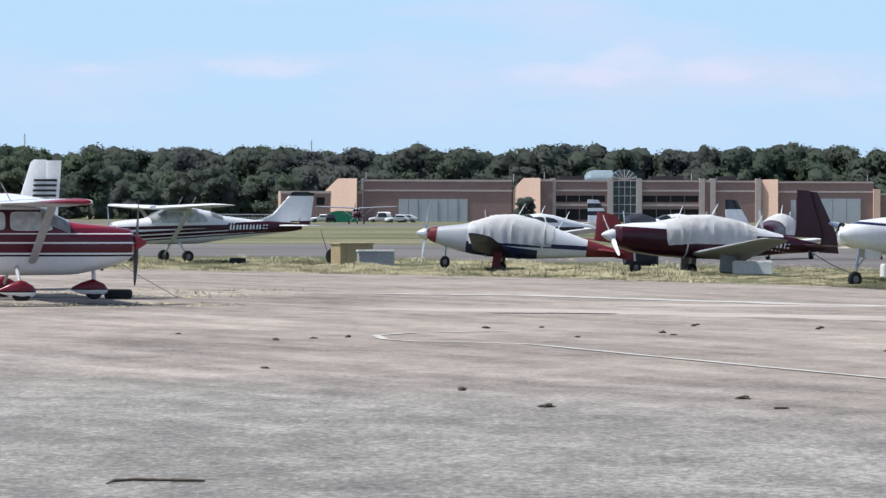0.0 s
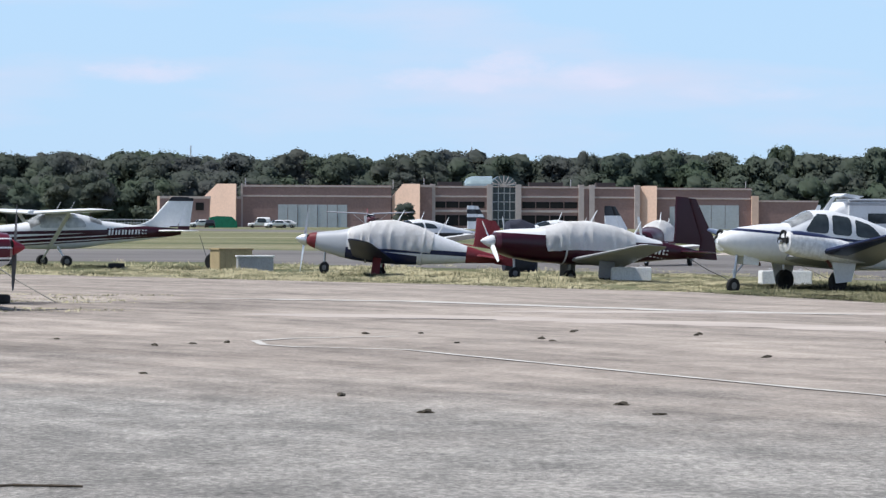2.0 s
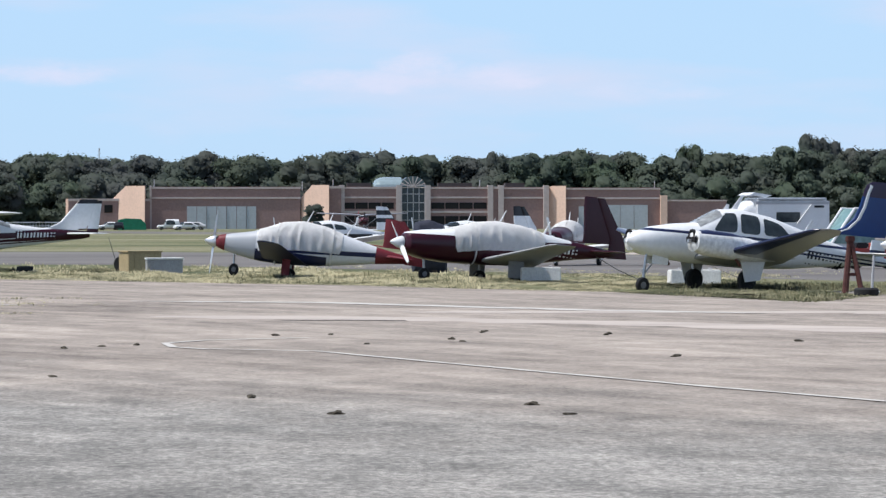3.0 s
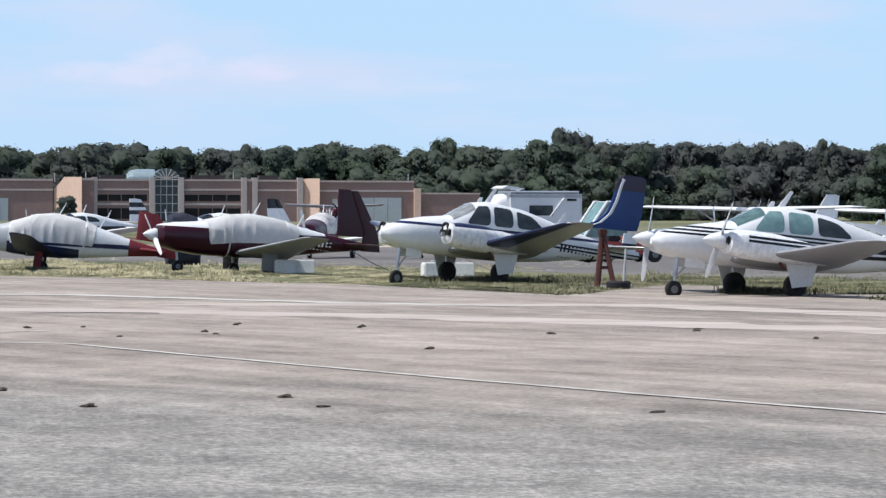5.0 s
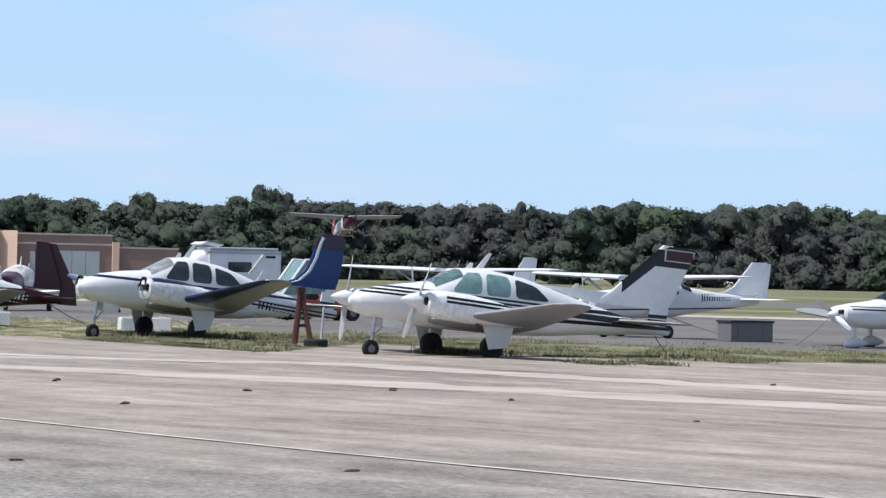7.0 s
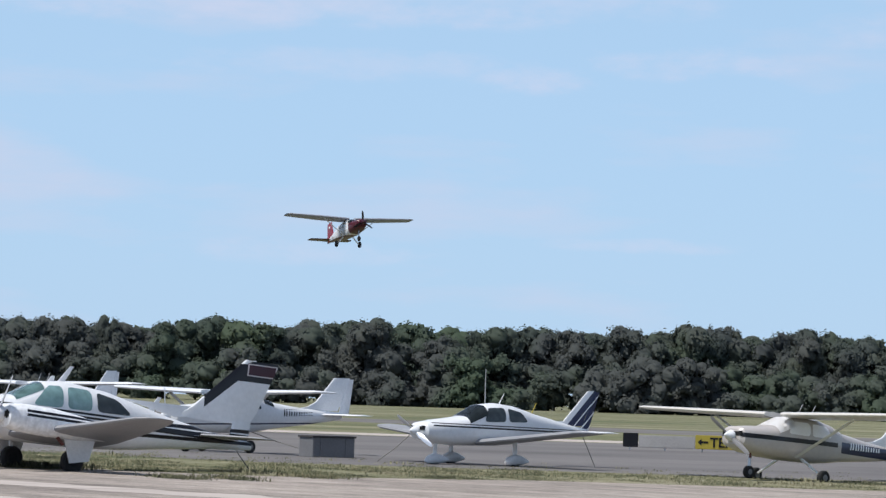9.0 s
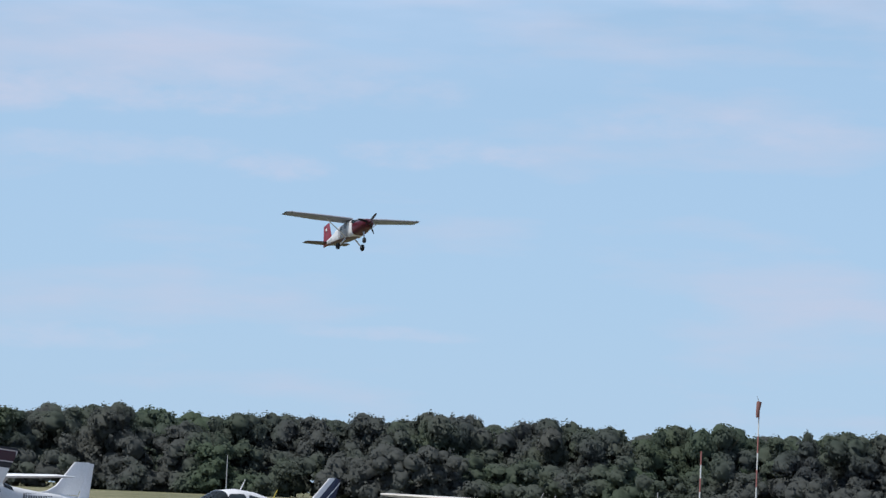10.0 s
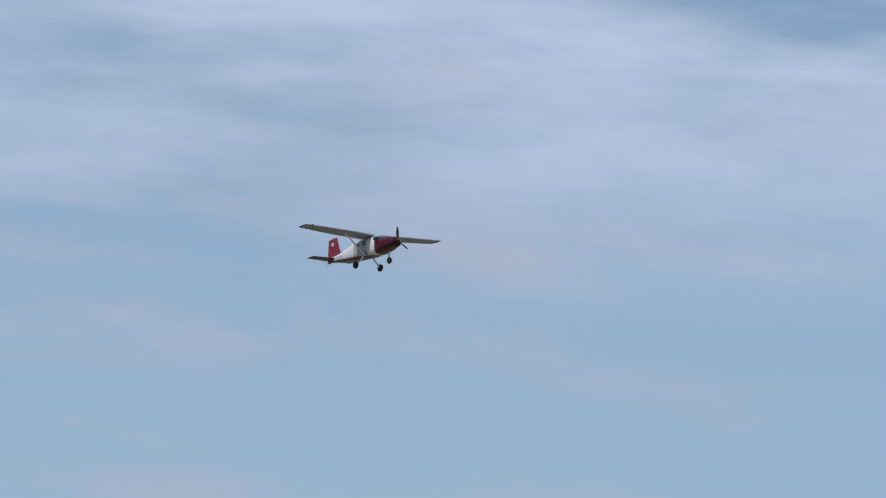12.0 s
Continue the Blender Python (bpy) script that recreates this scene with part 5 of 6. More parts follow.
cessna(at(23.66, 99, 180 + 25, -0.06, 4.5) @ Matrix.Diagonal((0.94, 0.94, 0.88, 1)), "cream high-wing airplane with a covered windshield and dark stripe", livery("cream_livery", (0.48, 0.445, 0.42), [(-1.7, 2.3, 1.22, -0.02, 0.14, BLACK), (-6, -1.9, 1.1, 0, 0.34, NAVY)]), livery("cream_wing", (0.60, 0.57, 0.52), []), M["white"], "white", "cover", 55, None,
       (-3.9, -2.3, 1.17, 0.22, "white", 6), ws_cover=M["cover"], blade="hub")
# farther ones
fin_k = livery("banded_fin", WHITE, [(-7, 3, 2.1, 0, 0.22, BLACK), (-7, 3, 1.75, 0, 0.2, BLACK)])
mooney(at(1.35, 172, 180 + 38), "white low-wing airplane with black bands on its fin", livery("banded_livery", WHITE, [(-6, 3, 1.0, 0, 0.2, BLACK)]), M["white"], fin_k, cover=False)
fin_j = livery("black_top_fin", WHITE, [(-7, 3, 2.05, 0, 1, BLACK)])
mooney(at(3.5, 168, 180 + 38), "white low-wing airplane with a black-topped fin behind others", M["white"], M["white"], fin_j, cover=False)
mooney(at(5.2, 150, 180 + 72), "white covered low-wing airplane behind the maroon one", M["maroon"], M["white"], M["maroon"])

# ---- loose things on the field ----
def crate(m, w, d, h, mat, lid, label, name="storage_box"):
    t = top_thing(name, m, label, "box")
    part("body", boxes((-w / 2, w / 2, -d / 2, d / 2, 0, h), bevel=0.015), M[mat], t, smooth=False)
    part("lid", boxes((-w / 2 - 0.04, w / 2 + 0.04, -d / 2 - 0.04, d / 2 + 0.04, h, h + 0.06), bevel=0.012), M[lid], t, smooth=False)
    for x in (-w * 0.3, w * 0.3):
        part("batten", boxes((x - 0.04, x + 0.04, -d / 2 - 0.025, -d / 2, 0.02, h - 0.02)), M[mat], t, smooth=False)
    return t


crate(at(-1.42, 130, 24), 1.25, 0.9, 0.72, "wood_tan", "wood_tan", "tan weathered plywood box on the grass")
crate(at(-1.05, 127, 6), 1.22, 0.8, 0.5, "wood_grey", "concrete", "grey plywood box with a pale lid on the grass")
crate(at(16.55, 113, 12), 1.45, 0.9, 0.6, "hub", "roofing", "grey box with a dark lid beside the taxiway")


def white_block(m, w=0.62, h=0.42):
    t = top_thing("concrete_block", m, "white painted concrete tie-down block in the grass", "block", "white blocks")
    part("body", boxes((-w / 2, w / 2, -0.28, 0.28, 0, h), bevel=0.03), M["concrete"], t)
    bm = bmesh.new()
    for k in range(12):
        a, b = math.pi * k / 12, math.pi * (k + 1) / 12
        rod(bm, (math.cos(a) * 0.06, 0, h + math.sin(a) * 0.06 - 0.01), (math.cos(b) * 0.06, 0, h + math.sin(b) * 0.06 - 0.01), 0.012, None, 5)
    part("ring", bm, M["steel"], t)
    return t


blk_ = white_block(at(4.66, 111, 3))
for a_, d_, r_ in ((4.97, 111.6, -4), (6.98, 106, 5), (7.45, 106, -6)):
    copy_thing(blk_, at(a_, d_, r_))


def old_tyre(m):
    t = top_thing("old_tyre", m, "worn black tyre lying in the grass", "tyre", "old tyres")
    part("tread", lathe(bmesh.new(), [(-0.09, 0.18), (-0.1, 0.26), (-0.06, 0.3), (0.06, 0.3), (0.1, 0.26), (0.09, 0.18), (0.0, 0.16)], Matrix(), 18), M["rubber"], t)
    return t


ty = old_tyre(at(-1.7, 131, 70, 0.29))
copy_thing(ty, at(-3.2, 133, 20, 0.1) @ pose(0, 0, 0, 0, 90, 0))
copy_thing(ty, at(9.87, 90.0, 20, 0.1) @ pose(0, 0, 0, 0, 90, 0))
copy_thing(ty, at(-5.05, 78.6, 20, 0.1) @ pose(0, 0, 0, 0, 90, 0))

# rusty jack stand under the tail of the twin
st = top_thing("jack_stand", at(9.62, 92.5, 10), "rusty red steel jack stand on the grass", "stand")
for p_, q_ in (((-0.22, -0.2, 0), (-0.02, 0, 1.35)), ((0.22, -0.25, 0), (0.02, 0, 1.35)), ((0.02, 0.4, 0), (0, 0, 1.35))):
    bm = bmesh.new()
    rod(bm, p_, q_, 0.07, 0.06, 6)
    part("leg", bm, M["rust"], st)
part("head", boxes((-0.1, 0.1, -0.1, 0.1, 1.3, 1.45), bevel=0.02), M["rust"], st)
part("brace", boxes((-0.17, 0.17, -0.17, -0.09, 0.45, 0.53)), M["rust"], st)
post = top_thing("prop_stand", at(9.95, 94, 0), "pale steel tail prop post on the grass", "stand")
bm = bmesh.new()
rod(bm, (0, 0, 0), (0.06, 0, 0.95), 0.035)
part("tube", bm, M["grey"], post)
part("foot", boxes((-0.2, 0.2, -0.12, 0.12, 0, 0.05), bevel=0.01), M["concrete"], post)

# red tug and trailer behind the twins
tug = top_thing("tow_tractor", at(9.9, 140, 15), "faded red tow tractor on the taxiway", "tractor")
part("body", boxes((-1.3, 1.6, -0.7, 0.7, 0.3, 0.78), (0.2, 1.5, -0.6, 0.6, 0.78, 0.98), bevel=0.05), shade("faded_red_paint", (0.32, 0.07, 0.06), 0.6, vary=0.2), tug)
part("seat", boxes((-0.6, -0.1, -0.3, 0.3, 0.78, 1.0), bevel=0.05), M["black"], tug)
for x in (-0.85, 1.1):
    for y in (-0.7, 0.7):
        wheel(tug, x, y, 0.3, 0.3, 0.2)

# motor home
rv = top_thing("motor_home", at(8.62, 165, 8), "white motor home with a grey band and roof fairing", "motor home")
part("body", boxes((-1.75, 1.75, -1.1, 1.1, 0.45, 2.85), bevel=0.14), M["white"], rv)
part("roof_rail", boxes((-1.6, 1.55, -1.14, 1.14, 2.74, 2.81), bevel=0.02), M["grey"], rv)
part("stripe", boxes((-1.7, 1.7, -1.118, -1.1, 2.55, 2.68)), M["grey"], rv)
part("window", boxes((-0.75, 0.35, -1.125, -1.09, 1.75, 2.2), bevel=0.02), M["glass"], rv)
part("window", boxes((1.0, 1.45, -1.125, -1.09, 2.4, 2.5)), M["black"], rv)
cab = part("cab", hull([(-1.6, 0.5, 2.8, 1.0, 6), (-2.2, 0.5, 2.55, 0.98, 5), (-2.6, 0.5, 1.9, 0.92, 4), (-3.2, 0.55, 1.4, 0.85, 4)], 20), M["white"], rv)
bm = skin(bmesh.new(), [[(-1.2, y, 2.84), (-1.95, y, 2.96), (-1.7, y, 3.08), (-0.9, y, 2.95)] for y in (-0.95, 0.95)])
part("roof_fairing", bm, M["white"], rv, smooth=False)
bm = bmesh.new()
rod(bm, (0.2, -1.16, 1.7), (0.85, -1.2, 2.55), 0.03, None, 5)
part("awning_arm", bm, M["white"], rv)
for x in (-2.6, 1.0):
    for y in (-0.95, 0.95):
        wheel(rv, x, y, 0.36, 0.36, 0.24)

# a raised canopy with green glass
cn = top_thing("glazed_canopy", at(9.52, 150, 20), "tilted green-glazed canopy in a white frame behind the airplane", "canopy")
bm = skin(bmesh.new(), [[(-0.85, y, 0.9), (0.25, y, 2.3), (0.95, y, 2.25), (1.2, y, 0.9)] for y in (-0.5, 0.5)])
part("glazing", bm, M["teal_glass"], cn, smooth=False)
bm = bmesh.new()
for y in (-0.53, 0.53):
    rod(bm, (-0.9, y, 0.85), (0.22, y, 2.33), 0.06)
    rod(bm, (0.22, y, 2.33), (0.98, y, 2.28), 0.04)
part("frame", bm, M["white"], cn)
part("base", boxes((-1.0, 1.4, -0.5, 0.5, 0.0, 0.9), bevel=0.08), M["white"], cn)

# dark tarpaulin hump
bm = hull([(0.62, 0.0, 1.2, 0.3, 2.6), (0.5, 0.0, 1.7, 0.5, 3), (0, 0, 1.86, 0.56, 3), (-0.45, 0, 1.8, 0.5, 3), (-0.6, 0, 1.3, 0.3, 2.6)], 24)
for v in bm.verts:
    v.co += Vector((noise.noise(v.co * 2.1), noise.noise(v.co * 2.7 + Vector((5, 0, 0))), 0)) * 0.08
hump = top_thing("covered_equipment", at(3.08, 128, 10), "dark blue tarpaulin over equipment on the grass", "cover")
part("tarpaulin", bm, shade("dark_tarpaulin", (0.025, 0.028, 0.045), 0.7, bump=0.4, bump_scale=8), hump)

# taxiway sign
sign = top_thing("taxiway_sign", at(22.28, 158, -22), "yellow, white and black taxiway guidance sign", "sign")
part("black_panel", boxes((-3.1, -2.45, -0.1, 0.1, 0.12, 0.72), bevel=0.02), M["black"], sign)
part("white_panel", boxes((-2.43, -0.02, -0.1, 0.1, 0.12, 0.64), bevel=0.02), shade("dull_sign_face", (0.40, 0.38, 0.36), 0.7), sign)
yel = part("yellow_panel", boxes((0.0, 2.1, -0.1, 0.1, 0.12, 0.72), bevel=0.02), M["yellow"], sign)
font = bpy.data.curves.new("lettering", "FONT")
font.body, font.size, font.extrude, font.offset = "TER", 0.58, 0.006, 0.012
txt = new("lettering_curve", font)
dep = bpy.context.evaluated_depsgraph_get()
me = bpy.data.meshes.new_from_object(txt.evaluated_get(dep))
bpy.data.objects.remove(txt)
me.materials.clear()
me.materials.append(M["black"])
letters = new("lettering", me)
letters.parent = yel
letters.matrix_local = pose(0.62, -0.108, 0.22, 90)
bm = skin(bmesh.new(), [[(0.1, y, 0.42), (0.26, y, 0.56), (0.26, y, 0.46), (0.54, y, 0.46), (0.54, y, 0.38), (0.26, y, 0.38), (0.26, y, 0.28)] for y in (-0.112, -0.098)])
part("arrow", bm, M["black"], yel, smooth=False)
for x in (-2.8, -1.3, 0.3, 1.8):
    bm = bmesh.new()
    rod(bm, (x, 0, 0), (x, 0, 0.2), 0.03)
    part("leg", bm, M["grey"], sign)


FADED = shade("faded_red_pole_paint", (0.36, 0.15, 0.14), 0.7)


def banded_pole(m, h, r, label, name, bands, sock=False):
    t = top_thing(name, m, label, "pole")
    k = h / bands
    for i in range(bands):
        bm = bmesh.new()
        rod(bm, (0, 0, i * k), (0, 0, (i + 1) * k), r, r, 8)
        part("pole_section", bm, M["white"] if i % 2 else FADED, t)
    if sock:
        part("wind_sock", lathe(bmesh.new(), [(0, 0.42), (-0.8, 0.38), (-2.1, 0.24), (-2.6, 0.16)], pose(0, 0, h, 0, -78, 25), 12), shade("faded_sock_cloth", (0.22, 0.11, 0.10), 0.8), t)
        bm = bmesh.new()
        rod(bm, (0, 0, h), (-0.5, 0, h + 0.9), 0.06, 0.03)
        part("swivel_arm", bm, M["grey"], t)
    part("footing", boxes((-0.4, 0.4, -0.4, 0.4, 0, 0.8), bevel=0.05), M["concrete"], t)
    return t


banded_pole(at(27.22, 600), 19.4, 0.12, "red and white windsock pole in the far grass", "windsock_pole", 7, True)
banded_pole(at(26.35, 600), 11.0, 0.13, "red and white weather mast in the far grass", "weather_mast", 5)
for a_, d_, h_ in ((18.99, 600, 7.2), (25.7, 590, 4.0), (28.2, 610, 3.0)):
    t = top_thing("field_mast", at(a_, d_), "thin grey mast in the far grass", "mast", "thin field masts")
    bm = bmesh.new()
    rod(bm, (0, 0, 0), (0, 0, h_), 0.11, 0.06, 6)
    part("pole", bm, M["grey"], t)
    part("cabinet", boxes((0.2, 1.0, -0.4, 0.4, 0, 1.0), bevel=0.05), M["white"], t)
for a_, e_ in ((-6.5, 1.21), (-2.055, 1.12), (2.32, 1.13)):
    t = top_thing("radio_mast", at(a_, 1400), "thin grey radio mast beyond the woods", "mast", "far radio masts")
    h_ = EYE + 1400 * math.tan(radians(e_))
    bm = bmesh.new()
    rod(bm, (0, 0, 0), (0, 0, h_), 0.34, 0.2, 6)
    part("pole", bm, M["grey"], t)
    bm = bmesh.new()
    for z in np.arange(h_ * 0.3, h_, 1.6):
        rod(bm, (-0.6, 0, z), (0.6, 0, z + 0.9), 0.07, None, 4)
    part("lattice", bm, M["grey"], t)


# cars and bins before the terminal
def car(m, paint, label, van=False):
    t = top_thing("parked_car", m, label, "car", "cars before the terminal")
    roof = 2.0 if van else 1.5
    S = [(2.2, 0.35, 0.7, 0.8, 4), (2.05, 0.3, 0.88, 0.88, 4), (1.0, 0.3, 0.98, 0.9, 5), (0.5, 0.3, roof, 0.86, 4), (-1.0, 0.3, roof + 0.02, 0.86, 4), (-1.9, 0.3, 1.05 if not van else roof, 0.88, 4), (-2.2, 0.4, 0.9, 0.8, 4)]
    part("body", hull(S, 20), M[paint], t)
    part("windshield", wrap_patch(S, 1.0, 0.5, 25, 155, 0.01), M["glass"], t)
    for s in (1, -1):
        part("side_window", side_patch(S, [(0.6, 1.0), (-1.3, 1.0), (-1.0, roof - 0.15), (0.4, roof - 0.15)], s, 0.01), M["glass"], t)
        for x in (1.35, -1.35):
            wheel(t, x, 0.82 * s, 0.33, 0.33, 0.2)
    return t


car(at(-1.9, 700, 195), "white", "white car parked before the terminal")
car(at(-0.98, 705, 185), "white", "white van parked before the terminal", True)
car(at(-0.72, 690, 200), "white", "white car parked before the terminal")
car(at(-0.58, 700, 170), "grey", "grey car parked before the terminal")
car(at(-1.75, 690, 90), "black", "dark car parked before the terminal")
bm = skin(bmesh.new(), [[(-2.6, y, 0), (-2.6, y, 1.9), (-1.2, y, 2.2), (1.6, y, 2.1), (2.6, y, 1.2), (2.7, y, 0)] for y in (-1, 1)])
tent = top_thing("green_skip", at(-1.55, 700, 5), "green tarpaulin shelter before the terminal", "shelter")
part("cover", bm, shade("green_tarpaulin", (0.02, 0.20, 0.11), 0.6, vary=0.2), tent)
fence = top_thing("rail_fence", at(-2.95, 720), "white and grey rail fence at the edge of the field", "fence")
for i in range(24):
    part("post", boxes((-7 + i * 0.6, -6.9 + i * 0.6, -0.05, 0.05, 0, 1.5)), M["grey"], fence, smooth=False)
for z in (0.7, 1.4):
    part("rail", boxes((-7.1, 7.1, -0.07, 0.07, z, z + 0.12)), M["white"], fence, smooth=False)

# ---- clods, a stick and grass on and beside the apron ----
clod_mat = shade("dry_soil_clod", (0.07, 0.06, 0.045), 0.95, vary=0.3, bump=0.5)
shapes = []
for k in range(4):
    bm = bmesh.new()
    bmesh.ops.create_icosphere(bm, subdivisions=2, radius=0.1)
    for v in bm.verts:
        v.co *= 1 + 0.7 * noise.noise(v.co * 14 + Vector((k * 7, 0, 0)))
        v.co.z = max(0, v.co.z * 0.75 + 0.02)
    me = bpy.data.meshes.new("clod")
    bm.to_mesh(me)
    bm.free()
    me.materials.append(clod_mat)
    shapes.append(me)
spots = [(1.6, 59.1), (3.4, 56.7), (3.5, 55.7), (-1.4, 54.3), (-1.9, 53.8), (-2.4, 53.0), (-4.0, 55.6), (0.7, 58.7), (4.2, 60.8), (6.1, 59.2), (3.2, 34.7), (0.2, 38.2), (-2.1, 43.4), (1.0, 34.9), (2.0, 54.6), (6.0, 58.7),
         (11.1, 56.7), (12.2, 53.1), (13.1, 46.2), (8.6, 55.4), (19.4, 63.4), (4.1, 60.1), (11.3, 57.6), (6.0, 49.4), (19.2, 62.8), (3.0, 36.5), (6.2, 33.5)]
for i, (x, y) in enumerate(spots):
    c = new("soil_clod", shapes[i % 4])
    c.matrix_world = pose(x, y, 0.004, 0, 0, i * 57) @ Matrix.Diagonal((0.5 + 0.25 * (i % 3), 0.45, 0.26 + 0.1 * (i % 2), 1))
    tagged(c, "small dark clod of dry soil on the asphalt", "clod", "clods on the apron")
bm = bmesh.new()
pts = [(-2.24, 25.0), (-2.1, 25.12), (-1.85, 25.07), (-1.62, 25.02)]
for p_, q_ in zip(pts, pts[1:]):
    rod(bm, (*p_, 0.02), (*q_, 0.02), 0.012, 0.009, 6)
rod(bm, (-2.24, 25.0, 0.02), (-2.27, 24.8, 0.015), 0.01, 0.006, 5)
stick = tagged(part("stick", bm, M["bark"]), "dark crooked stick lying on the asphalt", "stick")


def turf(name, count, place, label, h0=0.12, h1=0.4, mat=None):
    """Tufts of bent blades; place(): a random spot and a height factor."""
    verts, faces = [], []
    for _ in range(count):
        x, y, k = place()
        for b in range(10):
            a, h = rng.uniform(0, 6.283), rng.uniform(h0, h1) * k
            lean, w = rng.uniform(0.3, 1.1) * h, 0.009 + 0.015 * h
            ox, oy = x + rng.normal() * 0.13, y + rng.normal() * 0.2
            dx, dy = math.cos(a), math.sin(a)
            i = len(verts)
            verts += [(ox - dy * w, oy + dx * w, 0), (ox + dy * w, oy - dx * w, 0), (ox + dx * lean * 0.4 + dy * w, oy + dy * lean * 0.4 - dx * w, h * 0.6), (ox + dx * lean * 0.4 - dy * w, oy + dy * lean * 0.4 + dx * w, h * 0.6), (ox + dx * lean, oy + dy * lean, h)]
            faces += [(i, i + 1, i + 2, i + 3), (i + 3, i + 2, i + 4)] if dy > 0 else [(i + 3, i + 2, i + 1, i), (i + 4, i + 2, i + 3)]
    me = bpy.data.meshes.new(name)
    me.from_pydata(verts, [], faces)
    me.polygons.foreach_set("use_smooth", [True] * len(me.polygons))
    soft_normals(me, np.array([0.0, -0.25, 1.0]) + rng.normal(size=(len(verts), 3)) * 0.22)
    me.materials.append(mat or TURF)
    return tagged(new(name, me), label, "grass", kind="stuff")


def blade_mat(name, stops):
    """Blades from green to straw, in patches."""
    m = bpy.data.materials.new(name)
    m.use_nodes = True
    n, l = m.node_tree.nodes, m.node_tree.links
    geo, wide, tc = n.new("ShaderNodeNewGeometry"), n.new("ShaderNodeTexNoise"), n.new("ShaderNodeTexCoord")
    wide.inputs["Scale"].default_value, wide.inputs["Detail"].default_value, wide.inputs["Roughness"].default_value = 0.5, 4.0, 0.6
    l.new(tc.outputs["Object"], wide.inputs["Vector"])
    mad = n.new("ShaderNodeMath")
    mad.operation = "MULTIPLY_ADD"
    l.new(geo.outputs["Random Per Island"], mad.inputs[0])
    mad.inputs[1].default_value = 0.14
    l.new(wide.outputs["Fac"], mad.inputs[2])
    r = n.new("ShaderNodeValToRGB")
    e = r.color_ramp.elements
    e[0].position, e[0].color = stops[0][0], (*stops[0][1], 1)
    e[1].position, e[1].color = stops[2][0], (*stops[2][1], 1)
    e.new(stops[1][0]).color = (*stops[1][1], 1)
    l.new(mad.outputs[0], r.inputs[0])
    l.new(r.outputs[0], n["Principled BSDF"].inputs["Base Color"])
    n["Principled BSDF"].inputs["Roughness"].default_value = 0.8
    return m


TURF = blade_mat("straw_and_green_blades", [(0.42, (0.07, 0.08, 0.036)), (0.53, (0.22, 0.21, 0.118)), (0.64, (0.5, 0.455, 0.29))])
GREEN_TURF = blade_mat("green_blades", [(0.42, (0.05, 0.058, 0.027)), (0.56, (0.115, 0.118, 0.058)), (0.7, (0.27, 0.25, 0.155))])

EDGE = [(-60, 140), (-9, 118), (3.5, 104), (9.5, 94.5), (11.2, 88.5), (13, 82), (14.2, 90), (15.5, 95), (18.8, 92), (19.6, 83), (22, 81.0), (25.5, 81.5), (29.9, 83.0), (45, 79)]


def along_edge(deep, x_from=-22.0, x_to=44.0):
    def spot():
        while True:
            i = int(rng.integers(0, len(EDGE) - 1))
            k = rng.random()
            x = EDGE[i][0] + (EDGE[i + 1][0] - EDGE[i][0]) * k
            y = EDGE[i][1] + (EDGE[i + 1][1] - EDGE[i][1]) * k
            if not x_from < x < x_to:
                continue
            g = abs(rng.normal()) * deep - 0.4
            px, py = x + g * 0.35, y + g * 0.94 - 0.15
            lush = noise.noise((px * 0.55, py * 0.16, 1.0)) + 0.5 * noise.noise((px * 1.7, py * 0.5, 4.0))
            if lush < rng.uniform(-0.45, 0.15) or (g < 0.4 and rng.random() < 0.6):
                continue
            return px, py, (0.45 + 1.3 * max(0, lush)) * (1.0 if g > 0.8 else 0.6) * (1.35 if px < 8 else 0.85)
    return spot


turf("verge_grass", 15000, along_edge(11.0, -22, 9.5), "uneven straw-coloured and green grass along the apron", 0.02, 0.11)
turf("verge_grass", 9000, along_edge(8.0, 9.5, 44), "low green and straw grass along the apron", 0.02, 0.11, GREEN_TURF)
turf("weeds", 420, along_edge(6.0), "taller green weeds in the grass verge", 0.06, 0.24, GREEN_TURF)
turf("apron_weeds", 420, lambda: (rng.uniform(-13, -4.4) + rng.normal() * 0.5, rng.choice([72.3, 73.4, 79.5, 81.5, 84.0, 87.0]) + rng.normal() * 0.5, rng.uniform(0.05, 0.18)), "sparse dry weeds in cracks of the asphalt")

# denser clumps of weeds round the parked aircraft
WEED_SPOTS = [(-2.18, 132, 0.9), (-3.56, 134, 0.7), (-4.5, 133, 0.8), (-1.9, 129, 0.5), (1.6, 112, 0.5), (6.9, 101, 0.6), (7.7, 100, 0.9), (8.3, 99, 0.8), (8.87, 98.5, 1.0), (9.3, 99, 0.9), (12.05, 85.5, 0.9), (12.4, 86, 1.0), (14.2, 79.5, 0.5),
              (15.1, 80, 0.5), (16.4, 84, 0.5), (3.2, 107, 0.6), (4.3, 108, 0.5)]


def in_clump():
    a, d, k = WEED_SPOTS[int(rng.integers(0, len(WEED_SPOTS)))]
    a = radians(a)
    return d * math.sin(a) + rng.normal() * 0.5 * k, d * math.cos(a) + rng.normal() * 0.7, k * rng.uniform(0.4, 1.0)


turf("weed_clumps", 1500, in_clump, "dark green weeds in clumps round the parked airplanes", 0.05, 0.27, blade_mat("dark_weed_blades", [(0.42, (0.035, 0.043, 0.02)), (0.56, (0.075, 0.08, 0.038)), (0.72, (0.2, 0.18, 0.1))]))

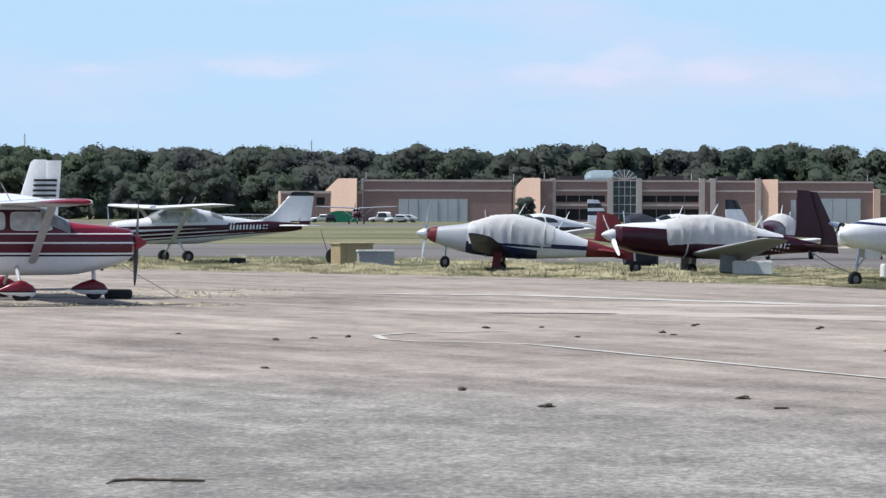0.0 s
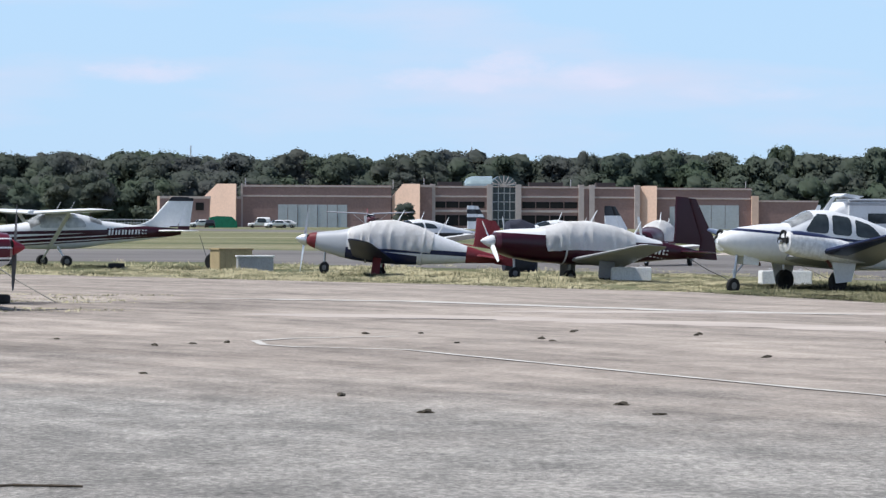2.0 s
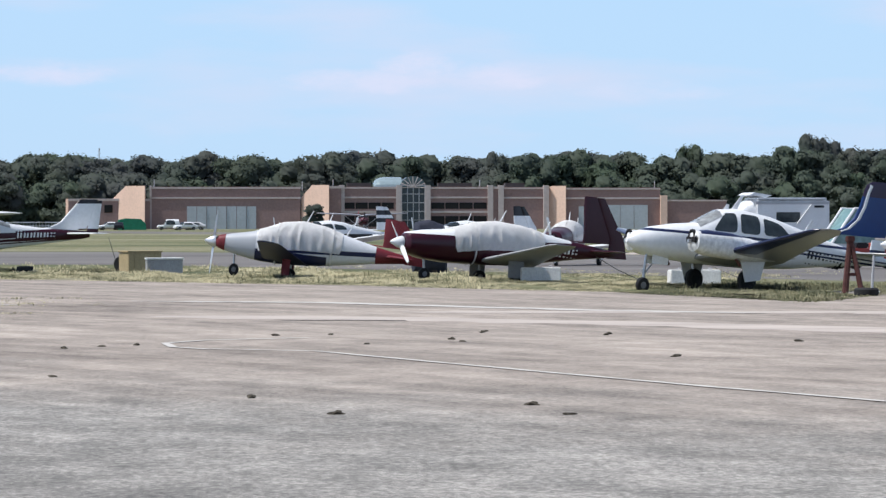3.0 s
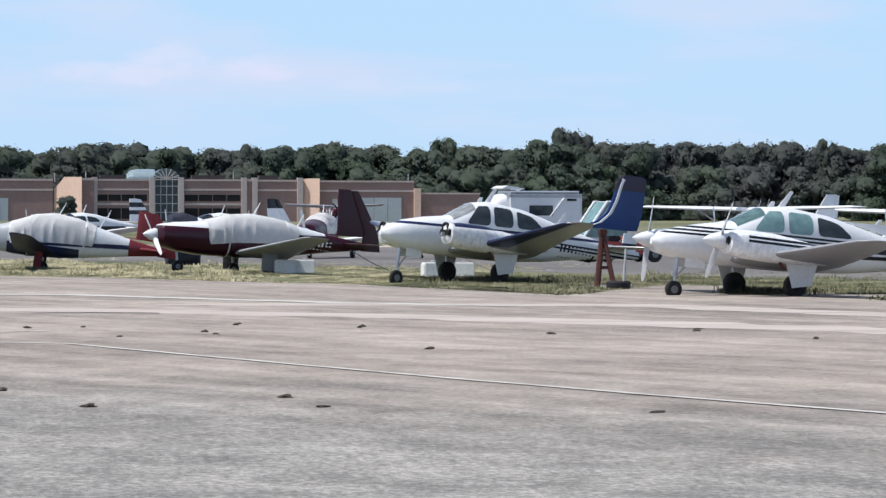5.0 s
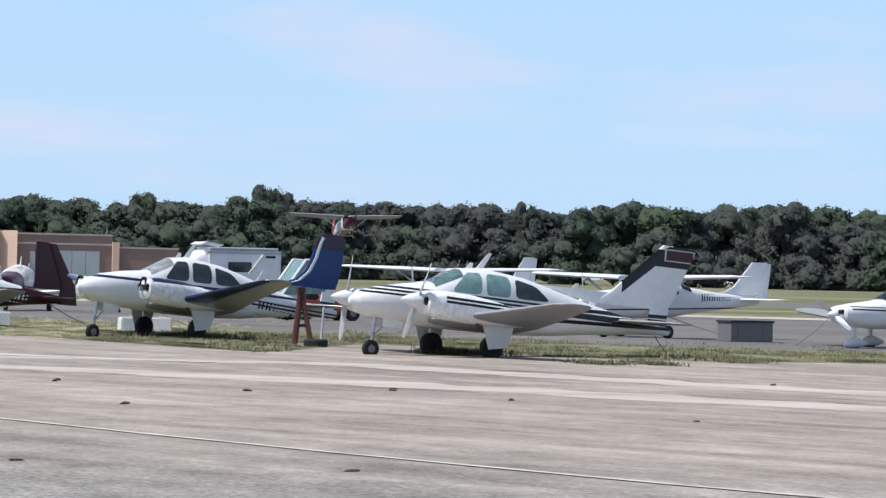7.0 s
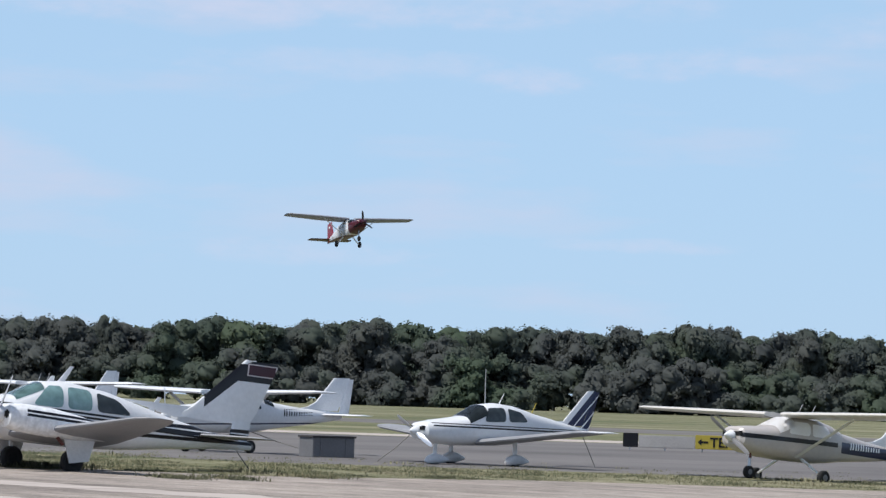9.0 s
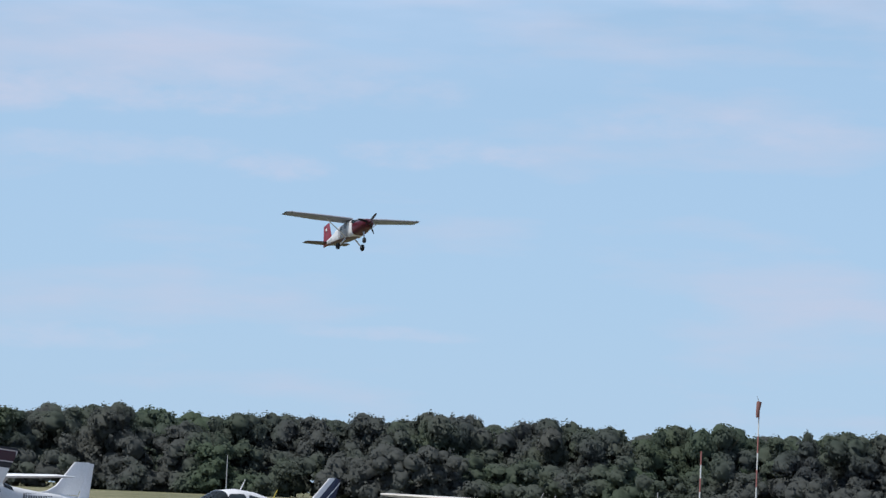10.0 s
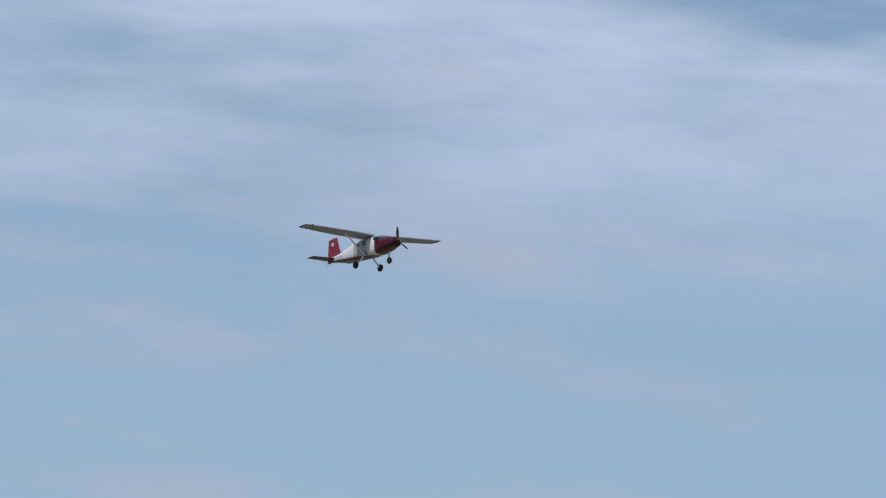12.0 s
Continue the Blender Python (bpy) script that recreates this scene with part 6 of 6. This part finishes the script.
# tie-down ropes
for a_, b_ in (((-7.6, 82.6, 0.95), (-5.75, 79.2, 0.03)), ((33.5, 103.8, 0.9), (32.3, 103.4, 0.02)), ((11.2, 113.1, 0.75), (12.4, 111.4, 0.03)), ((13.8, 109.5, 0.8), (15.3, 108.5, 0.03)), ((-4.6, 138, 1.2), (-4.2, 137.5, 0.02)), ((42.6, 88.2, 1.95), (44.2, 87.6, 0.02)), ((30.5, 113.5, 0.9), (33.0, 112, 0.02)), ((22.5, 84, 0.9), (23.0, 83.5, 0.0))):
    bm = bmesh.new()
    a_, b_ = Vector(a_), Vector(b_)
    mid = (a_ + b_) / 2 - Vector((0, 0, 0.05))
    rod(bm, a_, mid, 0.014, None, 5)
    rod(bm, mid, b_, 0.014, None, 5)
    tagged(part("tie_down_rope", bm, M["rope"]), "taut grey tie-down rope to the ground", "rope", "tie-down ropes")

flyer, flyer_prop = utility_plane()


def motions():
    """The take-off run and climb, and the turning propeller."""
    rows = []
    for t, a, e, d, pitch, bank in ((0, -1.35, -0.02, 552, 0, 0), (1, -0.36, -0.02, 534, 0, 0), (2, 0.74, -0.01, 512, 1, 0), (3, 2.03, 0.015, 490, 3, 0), (4, 3.62, 0.04, 466, 6, 0), (5, 5.43, 0.104, 441, 9, 0), (6, 7.69, 0.36, 415, 11, 0),
                                    (6.7, 9.46, 0.68, 397, 12, 0), (7.5, 11.78, 1.24, 374, 12, 0), (8.3, 14.30, 1.93, 352, 12, -0.5), (9, 16.80, 2.78, 334, 10, 0), (9.5, 18.73, 3.475, 319, 10, 0), (10, 20.78, 4.255, 306, 10, 0),
                                    (10.5, 22.97, 5.07, 295, 9, 0), (11, 25.34, 5.84, 286, 8, 0.5), (11.5, 27.85, 6.65, 279, 7, 1), (12, 30.51, 7.57, 272, 6, 1)):
        z = max(0.0, EYE + d * math.tan(radians(e)) - 2.62)
        rows.append((t, at(a, d, -90 + 4, z, pitch, bank)))
    walk(flyer, rows)
    walk(flyer_prop, [(k * 0.05, pose(3.45, 0, 1.66, -80 * k)) for k in range(241)])


motions()
